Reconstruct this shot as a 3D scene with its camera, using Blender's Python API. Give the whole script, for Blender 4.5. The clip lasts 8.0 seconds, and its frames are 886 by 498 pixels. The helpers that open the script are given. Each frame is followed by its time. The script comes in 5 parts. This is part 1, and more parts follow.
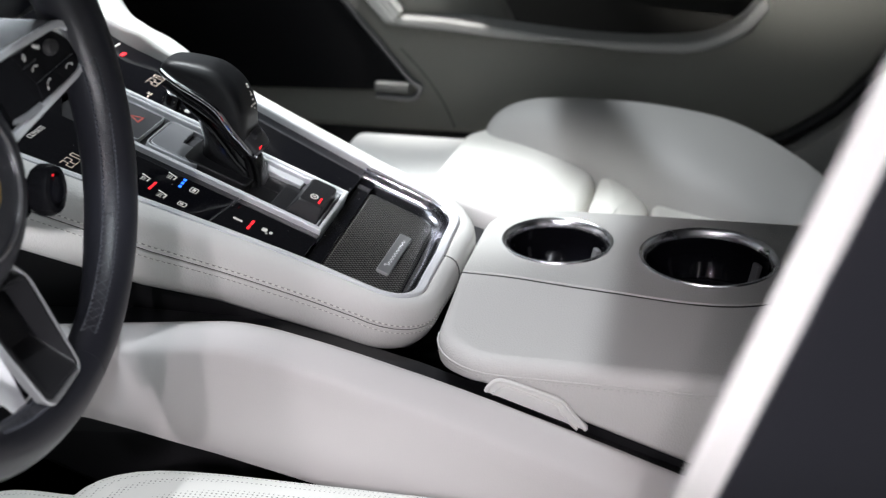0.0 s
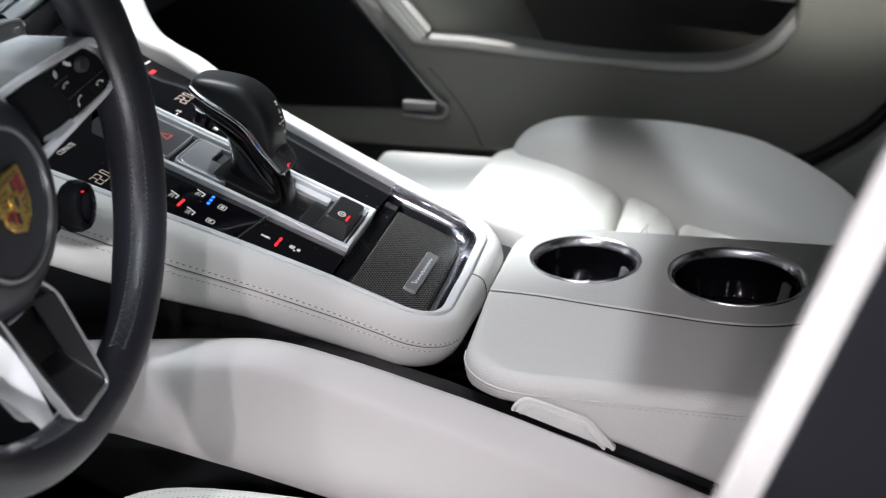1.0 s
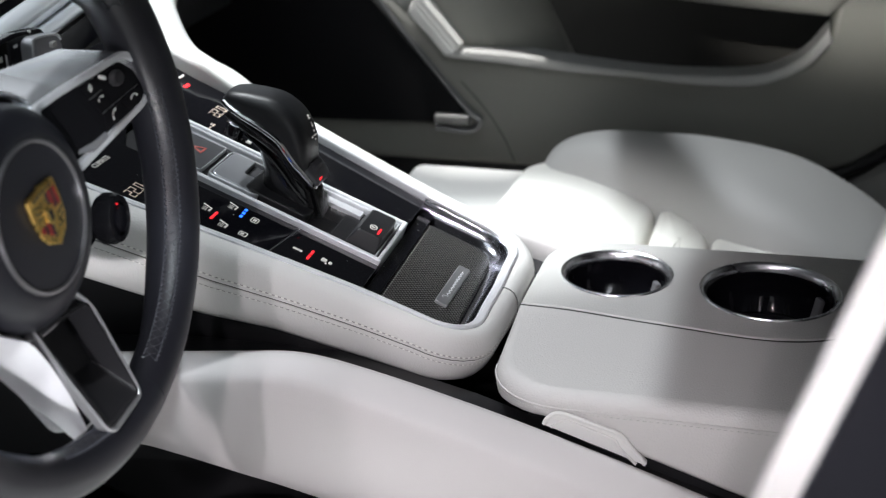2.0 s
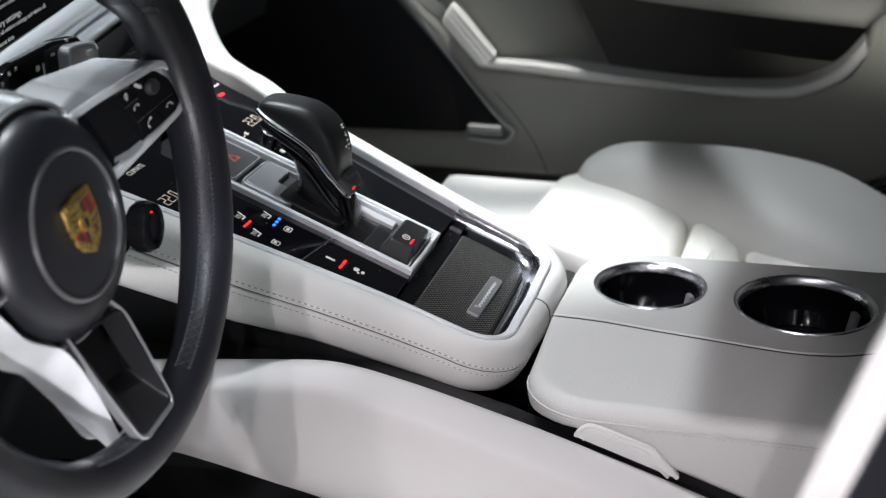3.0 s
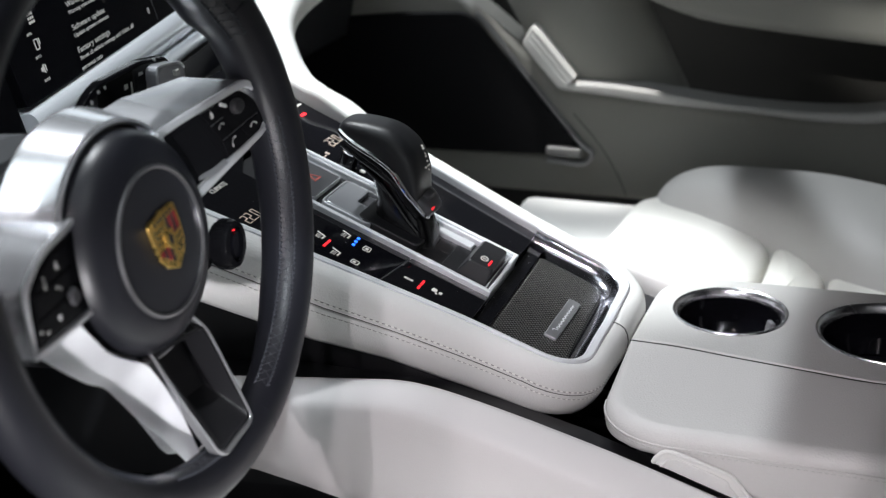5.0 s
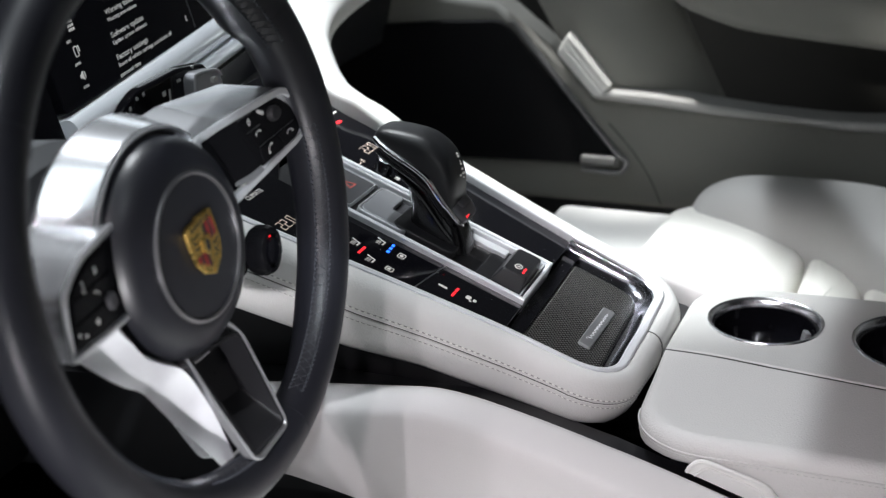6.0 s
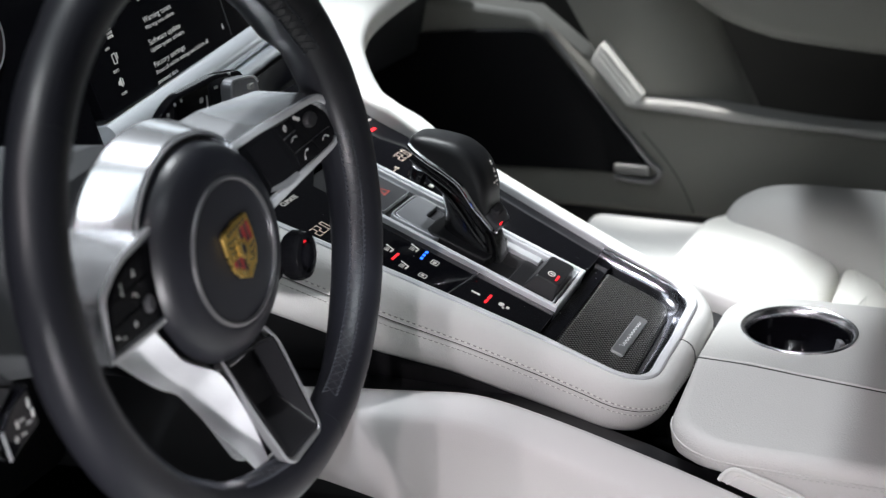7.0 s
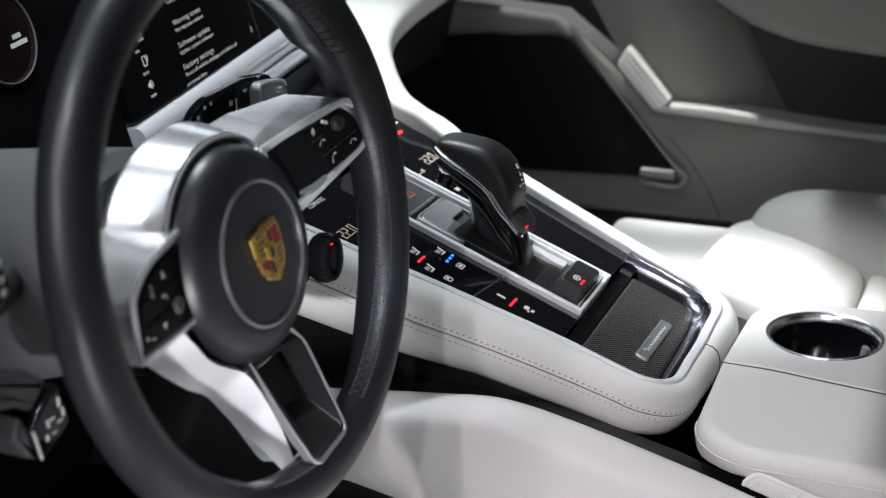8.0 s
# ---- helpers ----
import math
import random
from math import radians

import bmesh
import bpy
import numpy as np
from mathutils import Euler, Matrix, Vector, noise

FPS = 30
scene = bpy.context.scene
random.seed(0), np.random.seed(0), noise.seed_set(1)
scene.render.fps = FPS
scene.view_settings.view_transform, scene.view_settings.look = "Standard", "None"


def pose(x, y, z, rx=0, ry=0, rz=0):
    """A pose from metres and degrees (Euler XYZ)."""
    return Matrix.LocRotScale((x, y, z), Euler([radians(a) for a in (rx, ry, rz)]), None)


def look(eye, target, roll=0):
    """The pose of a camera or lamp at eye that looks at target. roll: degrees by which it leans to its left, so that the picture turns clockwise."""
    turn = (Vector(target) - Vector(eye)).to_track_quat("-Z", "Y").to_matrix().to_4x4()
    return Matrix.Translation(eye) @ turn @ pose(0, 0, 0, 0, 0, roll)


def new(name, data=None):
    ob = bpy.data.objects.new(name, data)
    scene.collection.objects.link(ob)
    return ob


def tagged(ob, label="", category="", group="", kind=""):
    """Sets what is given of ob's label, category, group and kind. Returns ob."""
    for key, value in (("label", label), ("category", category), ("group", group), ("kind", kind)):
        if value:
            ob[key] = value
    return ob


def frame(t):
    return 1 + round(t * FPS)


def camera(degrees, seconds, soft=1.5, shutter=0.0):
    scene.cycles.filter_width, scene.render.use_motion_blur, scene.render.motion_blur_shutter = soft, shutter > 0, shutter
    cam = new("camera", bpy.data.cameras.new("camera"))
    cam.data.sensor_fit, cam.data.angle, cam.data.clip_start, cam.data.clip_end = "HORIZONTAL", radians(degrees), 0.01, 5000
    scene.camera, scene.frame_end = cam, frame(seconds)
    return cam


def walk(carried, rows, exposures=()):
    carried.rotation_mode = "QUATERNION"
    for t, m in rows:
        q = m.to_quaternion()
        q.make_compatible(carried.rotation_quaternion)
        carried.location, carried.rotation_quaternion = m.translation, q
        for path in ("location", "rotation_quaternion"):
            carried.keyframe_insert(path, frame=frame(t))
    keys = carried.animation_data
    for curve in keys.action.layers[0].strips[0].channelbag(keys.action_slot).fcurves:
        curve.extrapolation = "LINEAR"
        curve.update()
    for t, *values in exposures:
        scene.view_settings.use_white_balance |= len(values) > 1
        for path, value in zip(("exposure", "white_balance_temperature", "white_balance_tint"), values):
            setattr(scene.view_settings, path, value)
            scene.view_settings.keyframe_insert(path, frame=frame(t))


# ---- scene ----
cam = camera(37.0, 8.0, soft=1.2)
cam.data.dof.use_dof, cam.data.dof.focus_distance, cam.data.dof.aperture_fstop = True, 1.07, 6.5
PATH = [
    (0.0, -1.0353, -0.4158, 0.9247, 65.310, 0.426, -78.158),
    (0.5, -1.0349, -0.4150, 0.9231, 65.829, 0.588, -77.750),
    (1.0, -1.0347, -0.4138, 0.9231, 66.152, 0.648, -77.060),
    (1.5, -1.0360, -0.4149, 0.9233, 66.479, 0.871, -76.391),
    (3.0, -1.0341, -0.4130, 0.9232, 67.208, 1.094, -74.272),
    (3.5, -1.0342, -0.4119, 0.9229, 67.440, 1.213, -73.555),
    (4.0, -1.0341, -0.4110, 0.9222, 67.730, 1.361, -72.626),
    (4.5, -1.0353, -0.4101, 0.9219, 68.021, 1.416, -71.783),
    (5.0, -1.0349, -0.4099, 0.9231, 68.217, 1.483, -70.944),
    (6.5, -1.0398, -0.4095, 0.9228, 68.868, 1.801, -68.786),
    (7.0, -1.0428, -0.4104, 0.9226, 69.085, 1.890, -68.084),
    (7.5, -1.0451, -0.4111, 0.9241, 69.146, 1.903, -67.500),
    (8.0, -1.0474, -0.4109, 0.9257, 69.193, 1.867, -66.953),
]
walk(cam, [(t, pose(x, y, z, rx, ry, rz)) for t, x, y, z, rx, ry, rz in PATH])

# ---------------- light: a dark hall, its lamps all unseen ------------------
world = bpy.data.worlds.new("hall")
world.use_nodes = True
scene.world = world
bg = world.node_tree.nodes["Background"]
bg.inputs[0].default_value = (0.9, 0.95, 1.0, 1)
bg.inputs[1].default_value = 0.055
scene.view_settings.exposure = 0.0


def spotlight(eye, target, watts, degrees, size, color=(1, 0.97, 0.94)):
    lamp = bpy.data.lights.new("unseen_spot", "SPOT")
    lamp.energy, lamp.spot_size, lamp.spot_blend, lamp.shadow_soft_size, lamp.color = watts, radians(degrees), 0.5, size, color
    ob = new("unseen_spot", lamp)
    ob.matrix_world = look(eye, target)
    return ob


def light_panel(eye, target, watts, sx, sy, color=(1, 1, 1)):
    lamp = bpy.data.lights.new("unseen_light_panel", "AREA")
    lamp.shape, lamp.size, lamp.size_y, lamp.energy, lamp.color = "RECTANGLE", sx, sy, watts, color
    ob = new("unseen_light_panel", lamp)
    ob.matrix_world = look(eye, target)
    return ob


light_panel((0.90, 0.90, 4.0), (0.1, 0.0, 0.45), 52, 0.10, 0.10, (0.91, 0.96, 1.0))
light_panel((0.80, 0.94, 4.0), (0.1, 0.0, 0.45), 40, 0.10, 0.10, (0.91, 0.96, 1.0))
# unseen panels added as fill and as bright reflections on the alloy
light_panel((-1.5, 0.55, 3.9), (-0.4, 0.0, 0.6), 23, 2.2, 1.8, (0.85, 0.945, 1.0))
light_panel((-2.3, -0.7, 2.9), (-0.2, -0.1, 0.4), 2.5, 1.2, 0.8, (0.92, 0.94, 1.0))
light_panel((-2.6, -0.7, 1.0), (-0.4, 0.0, 0.55), 3.2, 1.4, 0.8, (0.90, 0.96, 1.0))
# unseen far panel added to brighten reflections on the metal
light_panel((5.5, 3.0, 2.4), (0.0, 0.0, 0.8), 18, 3.2, 1.6, (0.85, 0.94, 1.0))
# unseen spots: seat and far rail, tunnel side from the driver's side; added to brighten backrest edge, dashboard,
# driver's cushion, door
spotlight((0.55, 1.5, 4.0), (0.245, -0.075, 0.38), 1250, 8.4, 0.05, (0.94, 0.99, 1))
for eye, watts, size in (((-2.80, 0.02, 1.72), 74, 0.012), ((-2.80, -0.50, 1.95), 74, 0.03), ((-2.50, 0.55, 2.30), 54, 0.02)):
    spotlight(eye, (-0.20, -0.19, 0.41), watts, 11, size, (1.0, 0.92, 0.97))
spotlight((-2.40, 0.10, 2.10), (-0.62, -0.45, 0.75), 340, 5.6, 0.03, (1.0, 0.93, 0.98))
spotlight((-1.6, -1.2, 3.2), (-0.08, 0.16, 0.66), 340, 12, 0.04, (0.86, 0.94, 1.0))
spotlight((-2.2, 0.0, 3.6), (-0.44, -0.16, 0.34), 420, 7.5, 0.05, (0.93, 0.96, 1.0))
spotlight((-2.8, -0.35, 2.28), (0.72, -0.52, 0.745), 600, 8.2, 0.05, (1.0, 0.98, 0.93))
# unseen overhead spot added to brighten the passenger door's ledge and grip
spotlight((0.40, 0.55, 4.0), (0.72, 0.01, 0.48), 850, 4.4, 0.04, (1.0, 0.99, 0.96))
# unseen low spot added to brighten the wheel's lower web
spotlight((-2.2, -1.0, 0.20), (-0.43, 0.0, 0.56), 190, 8, 0.04, (0.98, 0.96, 1.0))


# ---------------- materials ----------------
def material(name, color, rough=0.5, metal=0.0, grain=0.0, grain_size=900.0, vary=0.06, vary_size=6.0, coat=0.0, emit=0.0, spec=0.5):
    m = bpy.data.materials.new(name)
    m.use_nodes = True
    n, k = m.node_tree.nodes, m.node_tree.links
    b = n["Principled BSDF"]
    b.inputs["Roughness"].default_value, b.inputs["Metallic"].default_value = rough, metal
    b.inputs["Specular IOR Level"].default_value = spec
    b.inputs["Coat Weight"].default_value = coat
    b.inputs["Coat Roughness"].default_value = 0.05
    if emit:
        b.inputs["Base Color"].default_value = (*color, 1)
        b.inputs["Emission Color"].default_value = (*color, 1)
        b.inputs["Emission Strength"].default_value = emit
        return m
    tc = n.new("ShaderNodeTexCoord")
    big = n.new("ShaderNodeTexNoise")
    big.inputs["Scale"].default_value, big.inputs["Detail"].default_value = vary_size, 4
    k.new(tc.outputs["Object"], big.inputs["Vector"])
    ramp = n.new("ShaderNodeMix")
    ramp.data_type = "RGBA"
    lo = [c * (1 - vary) for c in color]
    hi = [min(1, c * (1 + vary)) for c in color]
    ramp.inputs[6].default_value, ramp.inputs[7].default_value = (*lo, 1), (*hi, 1)
    k.new(big.outputs["Fac"], ramp.inputs[0])
    k.new(ramp.outputs[2], b.inputs["Base Color"])
    rr = n.new("ShaderNodeMapRange")
    rr.inputs["To Min"].default_value, rr.inputs["To Max"].default_value = max(0.02, rough * 0.85), min(1, rough * 1.15)
    k.new(big.outputs["Fac"], rr.inputs["Value"])
    k.new(rr.outputs[0], b.inputs["Roughness"])
    if grain:
        fine = n.new("ShaderNodeTexVoronoi")
        fine.feature = "SMOOTH_F1"
        fine.inputs["Scale"].default_value = grain_size
        k.new(tc.outputs["Object"], fine.inputs["Vector"])
        bump = n.new("ShaderNodeBump")
        bump.inputs["Strength"].default_value, bump.inputs["Distance"].default_value = grain, 0.0006
        k.new(fine.outputs["Distance"], bump.inputs["Height"])
        k.new(bump.outputs[0], b.inputs["Normal"])
    return m


CREAM = material("cream_leather", (0.70, 0.695, 0.68), 0.48, grain=0.45, grain_size=700)
GREYCREAM = material("stone_and_dimmed_leather", (0.47, 0.466, 0.455), 0.5, grain=0.45, grain_size=700)
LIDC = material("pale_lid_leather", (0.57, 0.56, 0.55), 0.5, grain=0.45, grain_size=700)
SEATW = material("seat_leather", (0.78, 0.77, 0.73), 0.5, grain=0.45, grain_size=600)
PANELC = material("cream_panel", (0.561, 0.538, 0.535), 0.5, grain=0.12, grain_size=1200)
# same stone leather, its colour lowered for the shade on the door
DOORC = material("shaded_door_leather", (0.235, 0.231, 0.213), 0.55, grain=0.2, grain_size=700)
BLACKL = material("black_leather", (0.0115, 0.012, 0.016), 0.37, grain=0.08, grain_size=1600, vary=0.12, spec=0.46)
KNOBL = material("grey_black_leather", (0.012, 0.0125, 0.0145), 0.40, grain=0.12, grain_size=1600, vary=0.12, spec=0.6)
BLACKP = material("black_plastic", (0.015, 0.015, 0.017), 0.45, grain=0.15, grain_size=1500, vary=0.15)
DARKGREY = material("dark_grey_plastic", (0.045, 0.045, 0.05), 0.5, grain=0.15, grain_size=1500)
PIANO = material("piano_black", (0.004, 0.004, 0.0055), 0.06, vary=0.2, spec=0.25)
def add_dust(m, scale, share):
    """A few pale specks of dust over a glossy surface."""
    n, k = m.node_tree.nodes, m.node_tree.links
    b, tc, vo = n["Principled BSDF"], n.new("ShaderNodeTexCoord"), n.new("ShaderNodeTexVoronoi")
    vo.inputs["Scale"].default_value = scale
    near, some, both, mix = n.new("ShaderNodeMath"), n.new("ShaderNodeMath"), n.new("ShaderNodeMath"), n.new("ShaderNodeMix")
    near.operation, some.operation, both.operation = "LESS_THAN", "LESS_THAN", "MULTIPLY"
    near.inputs[1].default_value, some.inputs[1].default_value = 0.055, share
    sep = n.new("ShaderNodeSeparateColor")
    mix.data_type = "RGBA"
    k.new(tc.outputs["Object"], vo.inputs["Vector"])
    k.new(vo.outputs["Distance"], near.inputs[0])
    k.new(vo.outputs["Color"], sep.inputs[0])
    k.new(sep.outputs[0], some.inputs[0])
    k.new(near.outputs[0], both.inputs[0])
    k.new(some.outputs[0], both.inputs[1])
    k.new(both.outputs[0], mix.inputs[0])
    k.new(b.inputs["Base Color"].links[0].from_socket, mix.inputs[6])
    mix.inputs[7].default_value = (0.30, 0.30, 0.30, 1)
    k.new(mix.outputs[2], b.inputs["Base Color"])


add_dust(PIANO, 90, 0.35)
SCREEN = material("screen_glass", (0.003, 0.003, 0.004), 0.08, vary=0.2, spec=0.10)
# the door pocket's shade is put into this dark colour
POCKETSHADE = material("pocket_shade_tone", (0.050, 0.048, 0.043), 0.9, grain=0.3, grain_size=900, vary=0.2)
CARPET = material("black_carpet", (0.012, 0.012, 0.013), 0.95, grain=1.0, grain_size=800, vary=0.3, spec=0.1)
CHROME = material("chrome", (0.88, 0.88, 0.90), 0.14, 1.0, vary=0.02)
SATIN = material("satin_silver", (0.74, 0.75, 0.77), 0.30, 0.6, vary=0.03)
COVE = material("dark_chrome", (0.40, 0.40, 0.44), 0.17, 1.0, vary=0.05)
CUPM = material("cup_ring_metal", (0.84, 0.84, 0.87), 0.27, 1.0, vary=0.03)
CLIPM = material("pale_grey_clip_plastic", (0.17, 0.17, 0.18), 0.35, vary=0.05)
LEDGEB = material("satin_black_ledge", (0.016, 0.016, 0.018), 0.32, vary=0.2, spec=0.6)
PLATEM = material("dull_satin_plate", (0.20, 0.20, 0.20), 0.5, 0.3, vary=0.05)
BRUSH = material("brushed_strip", (0.82, 0.83, 0.86), 0.30, 0.45, vary=0.08, vary_size=60)
STRIPM = material("polished_trim_metal", (0.88, 0.91, 0.95), 0.30, 0.5, vary=0.02, vary_size=8)
# dial black, its reddish tint standing in for a reflection
DIALM = material("reflection_tinted_dial_black", (0.012, 0.007, 0.008), 0.6, vary=0.2, spec=0.1)
SHROUDM = material("grey_shroud_plastic", (0.12, 0.125, 0.13), 0.42, grain=0.15, grain_size=1200, vary=0.08)
RAILM = material("silver_frame_metal", (0.86, 0.87, 0.90), 0.33, 0.25, vary=0.05)
PADM = material("satin_grey_pad", (0.46, 0.47, 0.50), 0.32, 0.6, vary=0.05)
SPKB = material("black_speaker_mesh", (0.007, 0.007, 0.008), 0.6, grain=0.3, grain_size=900, spec=0.15)
ALLOY = material("satin_alloy", (0.88, 0.89, 0.92), 0.21, 0.85, vary=0.03)
FRAMEM = material("dull_silver_frame", (0.50, 0.505, 0.52), 0.33, 0.8, vary=0.05)
GREYSIL = material("grey_satin_plastic", (0.12, 0.122, 0.13), 0.35, 0.5, vary=0.05)
GOLD = material("gold_enamel", (0.85, 0.58, 0.17), 0.28, 1.0, vary=0.15, vary_size=300)
REDE = material("red_enamel", (0.20, 0.015, 0.015), 0.3)
BLKE = material("black_enamel", (0.02, 0.015, 0.012), 0.3)
RED = material("red_led", (1.0, 0.02, 0.03), emit=1.2)
BLUE = material("blue_led", (0.02, 0.15, 1.0), emit=2.2)
ICON = material("white_icon", (0.62, 0.60, 0.57), emit=0.22)
MENUM = material("screen_lettering", (0.58, 0.56, 0.53), emit=0.13)
AMBER = material("display_digits", (0.8, 0.66, 0.56), emit=0.12)
PRINT = material("white_print", (0.62, 0.62, 0.60), 0.5)
RINGM = material("dim_metal_ring", (0.36, 0.36, 0.37), 0.3, 0.9)
THREAD = material("cream_thread", (0.84, 0.83, 0.80), 0.7)
DTHREAD = material("grey_thread", (0.040, 0.043, 0.053), 0.55)
PANELB = material("satin_black_panel", (0.005, 0.005, 0.006), 0.24, vary=0.2, spec=0.06)
STEMB = material("gloss_black_stem", (0.005, 0.005, 0.006), 0.20, vary=0.2, spec=0.35)
SEAM = material("dark_joint_gap_shade", (0.03, 0.03, 0.03), 0.8)


# ---------------- mesh helpers ----------------
def finish(bm, angle=38):
    bmesh.ops.remove_doubles(bm, verts=bm.verts, dist=1e-6)
    bmesh.ops.recalc_face_normals(bm, faces=bm.faces)
    for fc in bm.faces:
        fc.smooth = True
    lim = radians(angle)
    for ed in bm.edges:
        if len(ed.link_faces) == 2 and ed.calc_face_angle(0) > lim:
            ed.smooth = False
    return bm


def part(name, bm, mat, parent=None, label="", m=None, angle=38):
    finish(bm, angle)
    if m is not None:
        bm.transform(m)
    me = bpy.data.meshes.new(name)
    bm.to_mesh(me)
    bm.free()
    me.materials.append(mat)
    ob = new(name, me)
    wn = ob.modifiers.new("even_shading", "WEIGHTED_NORMAL")
    wn.keep_sharp, wn.weight = True, 80
    if parent:
        ob.parent = parent
    return tagged(ob, label)


def thing(name, label, category, group="", kind=""):
    return tagged(new(name), label, category, group, kind)


def loft(rings, close=True, caps=True, bm=None, loop=False):
    bm = bm or bmesh.new()
    vs = [[bm.verts.new(p) for p in r] for r in rings]
    pairs = list(zip(vs, vs[1:])) + ([(vs[-1], vs[0])] if loop else [])
    for a, b in pairs:
        n = len(a)
        for i in range(n if close else n - 1):
            j = (i + 1) % n
            try:
                bm.faces.new((a[i], a[j], b[j], b[i]))
            except ValueError:
                pass
    if caps and close and not loop:
        for r in (vs[0], vs[-1]):
            try:
                bm.faces.new(r)
            except ValueError:
                pass
    return bm


def offset(poly, d):
    """Move a counter-clockwise outline inward by d."""
    n, res = len(poly), []
    for i in range(n):
        p0, p1, p2 = Vector(poly[i - 1]), Vector(poly[i]), Vector(poly[(i + 1) % n])
        a, b = (p1 - p0), (p2 - p1)
        if a.length < 1e-9 or b.length < 1e-9:
            res.append(tuple(p1))
            continue
        a.normalize(), b.normalize()
        na, nb = Vector((-a.y, a.x)), Vector((-b.y, b.x))
        s = na + nb
        s = s / max(0.35, s.dot(na)) if s.length > 1e-6 else na
        res.append(tuple(p1 + s * (d[i] if isinstance(d, list) else d)))
    return res


def round_poly(poly, r, seg=5):
    """Round the corners of an outline."""
    n, res = len(poly), []
    for i in range(n):
        p0, p1, p2 = Vector(poly[i - 1]), Vector(poly[i]), Vector(poly[(i + 1) % n])
        rr = r[i] if isinstance(r, (list, tuple)) else r
        d = min(rr, (p0 - p1).length * 0.49, (p2 - p1).length * 0.49)
        a, b = p1 + (p0 - p1).normalized() * d, p1 + (p2 - p1).normalized() * d
        for k in range(seg + 1):
            t = k / seg
            res.append(tuple(a * (1 - t) ** 2 + p1 * 2 * t * (1 - t) + b * t * t))
    return res


def ccw(poly):
    ar = sum(poly[i - 1][0] * poly[i][1] - poly[i][0] * poly[i - 1][1] for i in range(len(poly)))
    return list(poly) if ar > 0 else list(poly)[::-1]


def rect(x0, y0, x1, y1):
    return [(x0, y0), (x1, y0), (x1, y1), (x0, y1)]


def slab(poly, z0, z1, bevel=0.001, seg=3, bm=None):
    """A plate with a rounded upper edge from a counter-clockwise outline."""
    rings = [[(x, y, z0) for x, y in poly]]
    for k in range(seg + 1):
        a = math.pi / 2 * k / seg
        o = offset(poly, bevel * (1 - math.cos(a)))
        rings.append([(x, y, z1 - bevel + bevel * math.sin(a)) for x, y in o])
    return loft(rings, bm=bm)


def box(x0, y0, z0, x1, y1, z1, bevel=0.002, bm=None):
    b = bm or bmesh.new()
    r = bmesh.ops.create_cube(b, size=1)
    bmesh.ops.transform(b, matrix=Matrix.Translation(((x0 + x1) / 2, (y0 + y1) / 2, (z0 + z1) / 2)) @ Matrix.Diagonal((x1 - x0, y1 - y0, z1 - z0, 1)), verts=r["verts"])
    if bevel:
        ed = {e for v in r["verts"] for e in v.link_edges}
        bmesh.ops.bevel(b, geom=list(ed), offset=bevel, segments=3, affect="EDGES", profile=0.5)
    return b


def ring_shape(poly, inner, z0, z1, bevel=0.0006):
    """A closed frame between two outlines of equal count."""
    o1 = offset(poly, bevel)
    i1 = offset(inner, -bevel)
    rings = [[(x, y, z0) for x, y in poly], [(x, y, z1 - bevel) for x, y in poly], [(x, y, z1) for x, y in o1], [(x, y, z1) for x, y in i1], [(x, y, z1 - bevel) for x, y in inner], [(x, y, z0) for x, y in inner]]
    return loft(rings, caps=False, loop=True)


def lathe(profile, seg=48, ring=False):
    """Turn (radius, height) pairs about z; a ring stays open in the middle."""
    rings = []
    for r, z in profile:
        rings.append([(max(r, 1e-5) * math.cos(2 * math.pi * k / seg), max(r, 1e-5) * math.sin(2 * math.pi * k / seg), z) for k in range(seg)])
    return loft(rings, caps=not ring, loop=ring)


def smooth_path(pts, n):
    """A Catmull-Rom curve through the points; also runs any widths along."""
    pts = [np.array(p, float) for p in pts]
    ext = [2 * pts[0] - pts[1]] + pts + [2 * pts[-1] - pts[-2]]
    res = []
    for i in range(1, len(ext) - 2):
        a, b, c, d = ext[i - 1:i + 3]
        for k in range(n):
            t = k / n
            res.append(0.5 * (2 * b + (c - a) * t + (2 * a - 5 * b + 4 * c - d) * t * t + (3 * b - a - 3 * c + d) * t ** 3))
    res.append(pts[-1])
    return res


def tube(pts, r, seg=10, closed=False, bm=None, flat=1.0):
    pts = [Vector(p) for p in pts]
    n = len(pts)
    rings, up = [], None
    for i, p in enumerate(pts):
        a = pts[i - 1] if (i or closed) else p
        b = pts[(i + 1) % n] if (i < n - 1 or closed) else p
        d = (b - a).normalized()
        if up is None:
            up = Vector((0, 0, 1)) if abs(d.z) < 0.9 else Vector((1, 0, 0))
        s = d.cross(up).normalized()
        up = s.cross(d).normalized()
        rad = r[i] if isinstance(r, (list, tuple)) else r
        rings.append([p + (s * math.cos(2 * math.pi * k / seg) + up * flat * math.sin(2 * math.pi * k / seg)) * rad for k in range(seg)])
    return loft(rings, bm=bm, loop=closed, caps=not closed)


def lettering(name, body, size, mat, parent, m, label="", depth=0.0002):
    cu = bpy.data.curves.new(name, "FONT")
    cu.body, cu.size, cu.extrude, cu.align_x, cu.align_y = body, size, depth, "CENTER", "CENTER"
    tmp = bpy.data.objects.new(name, cu)
    me = bpy.data.meshes.new_from_object(tmp)
    bpy.data.objects.remove(tmp)
    me.transform(m)
    me.materials.clear()
    me.materials.append(mat)
    ob = new(name, me)
    ob.parent = parent
    return tagged(ob, label)


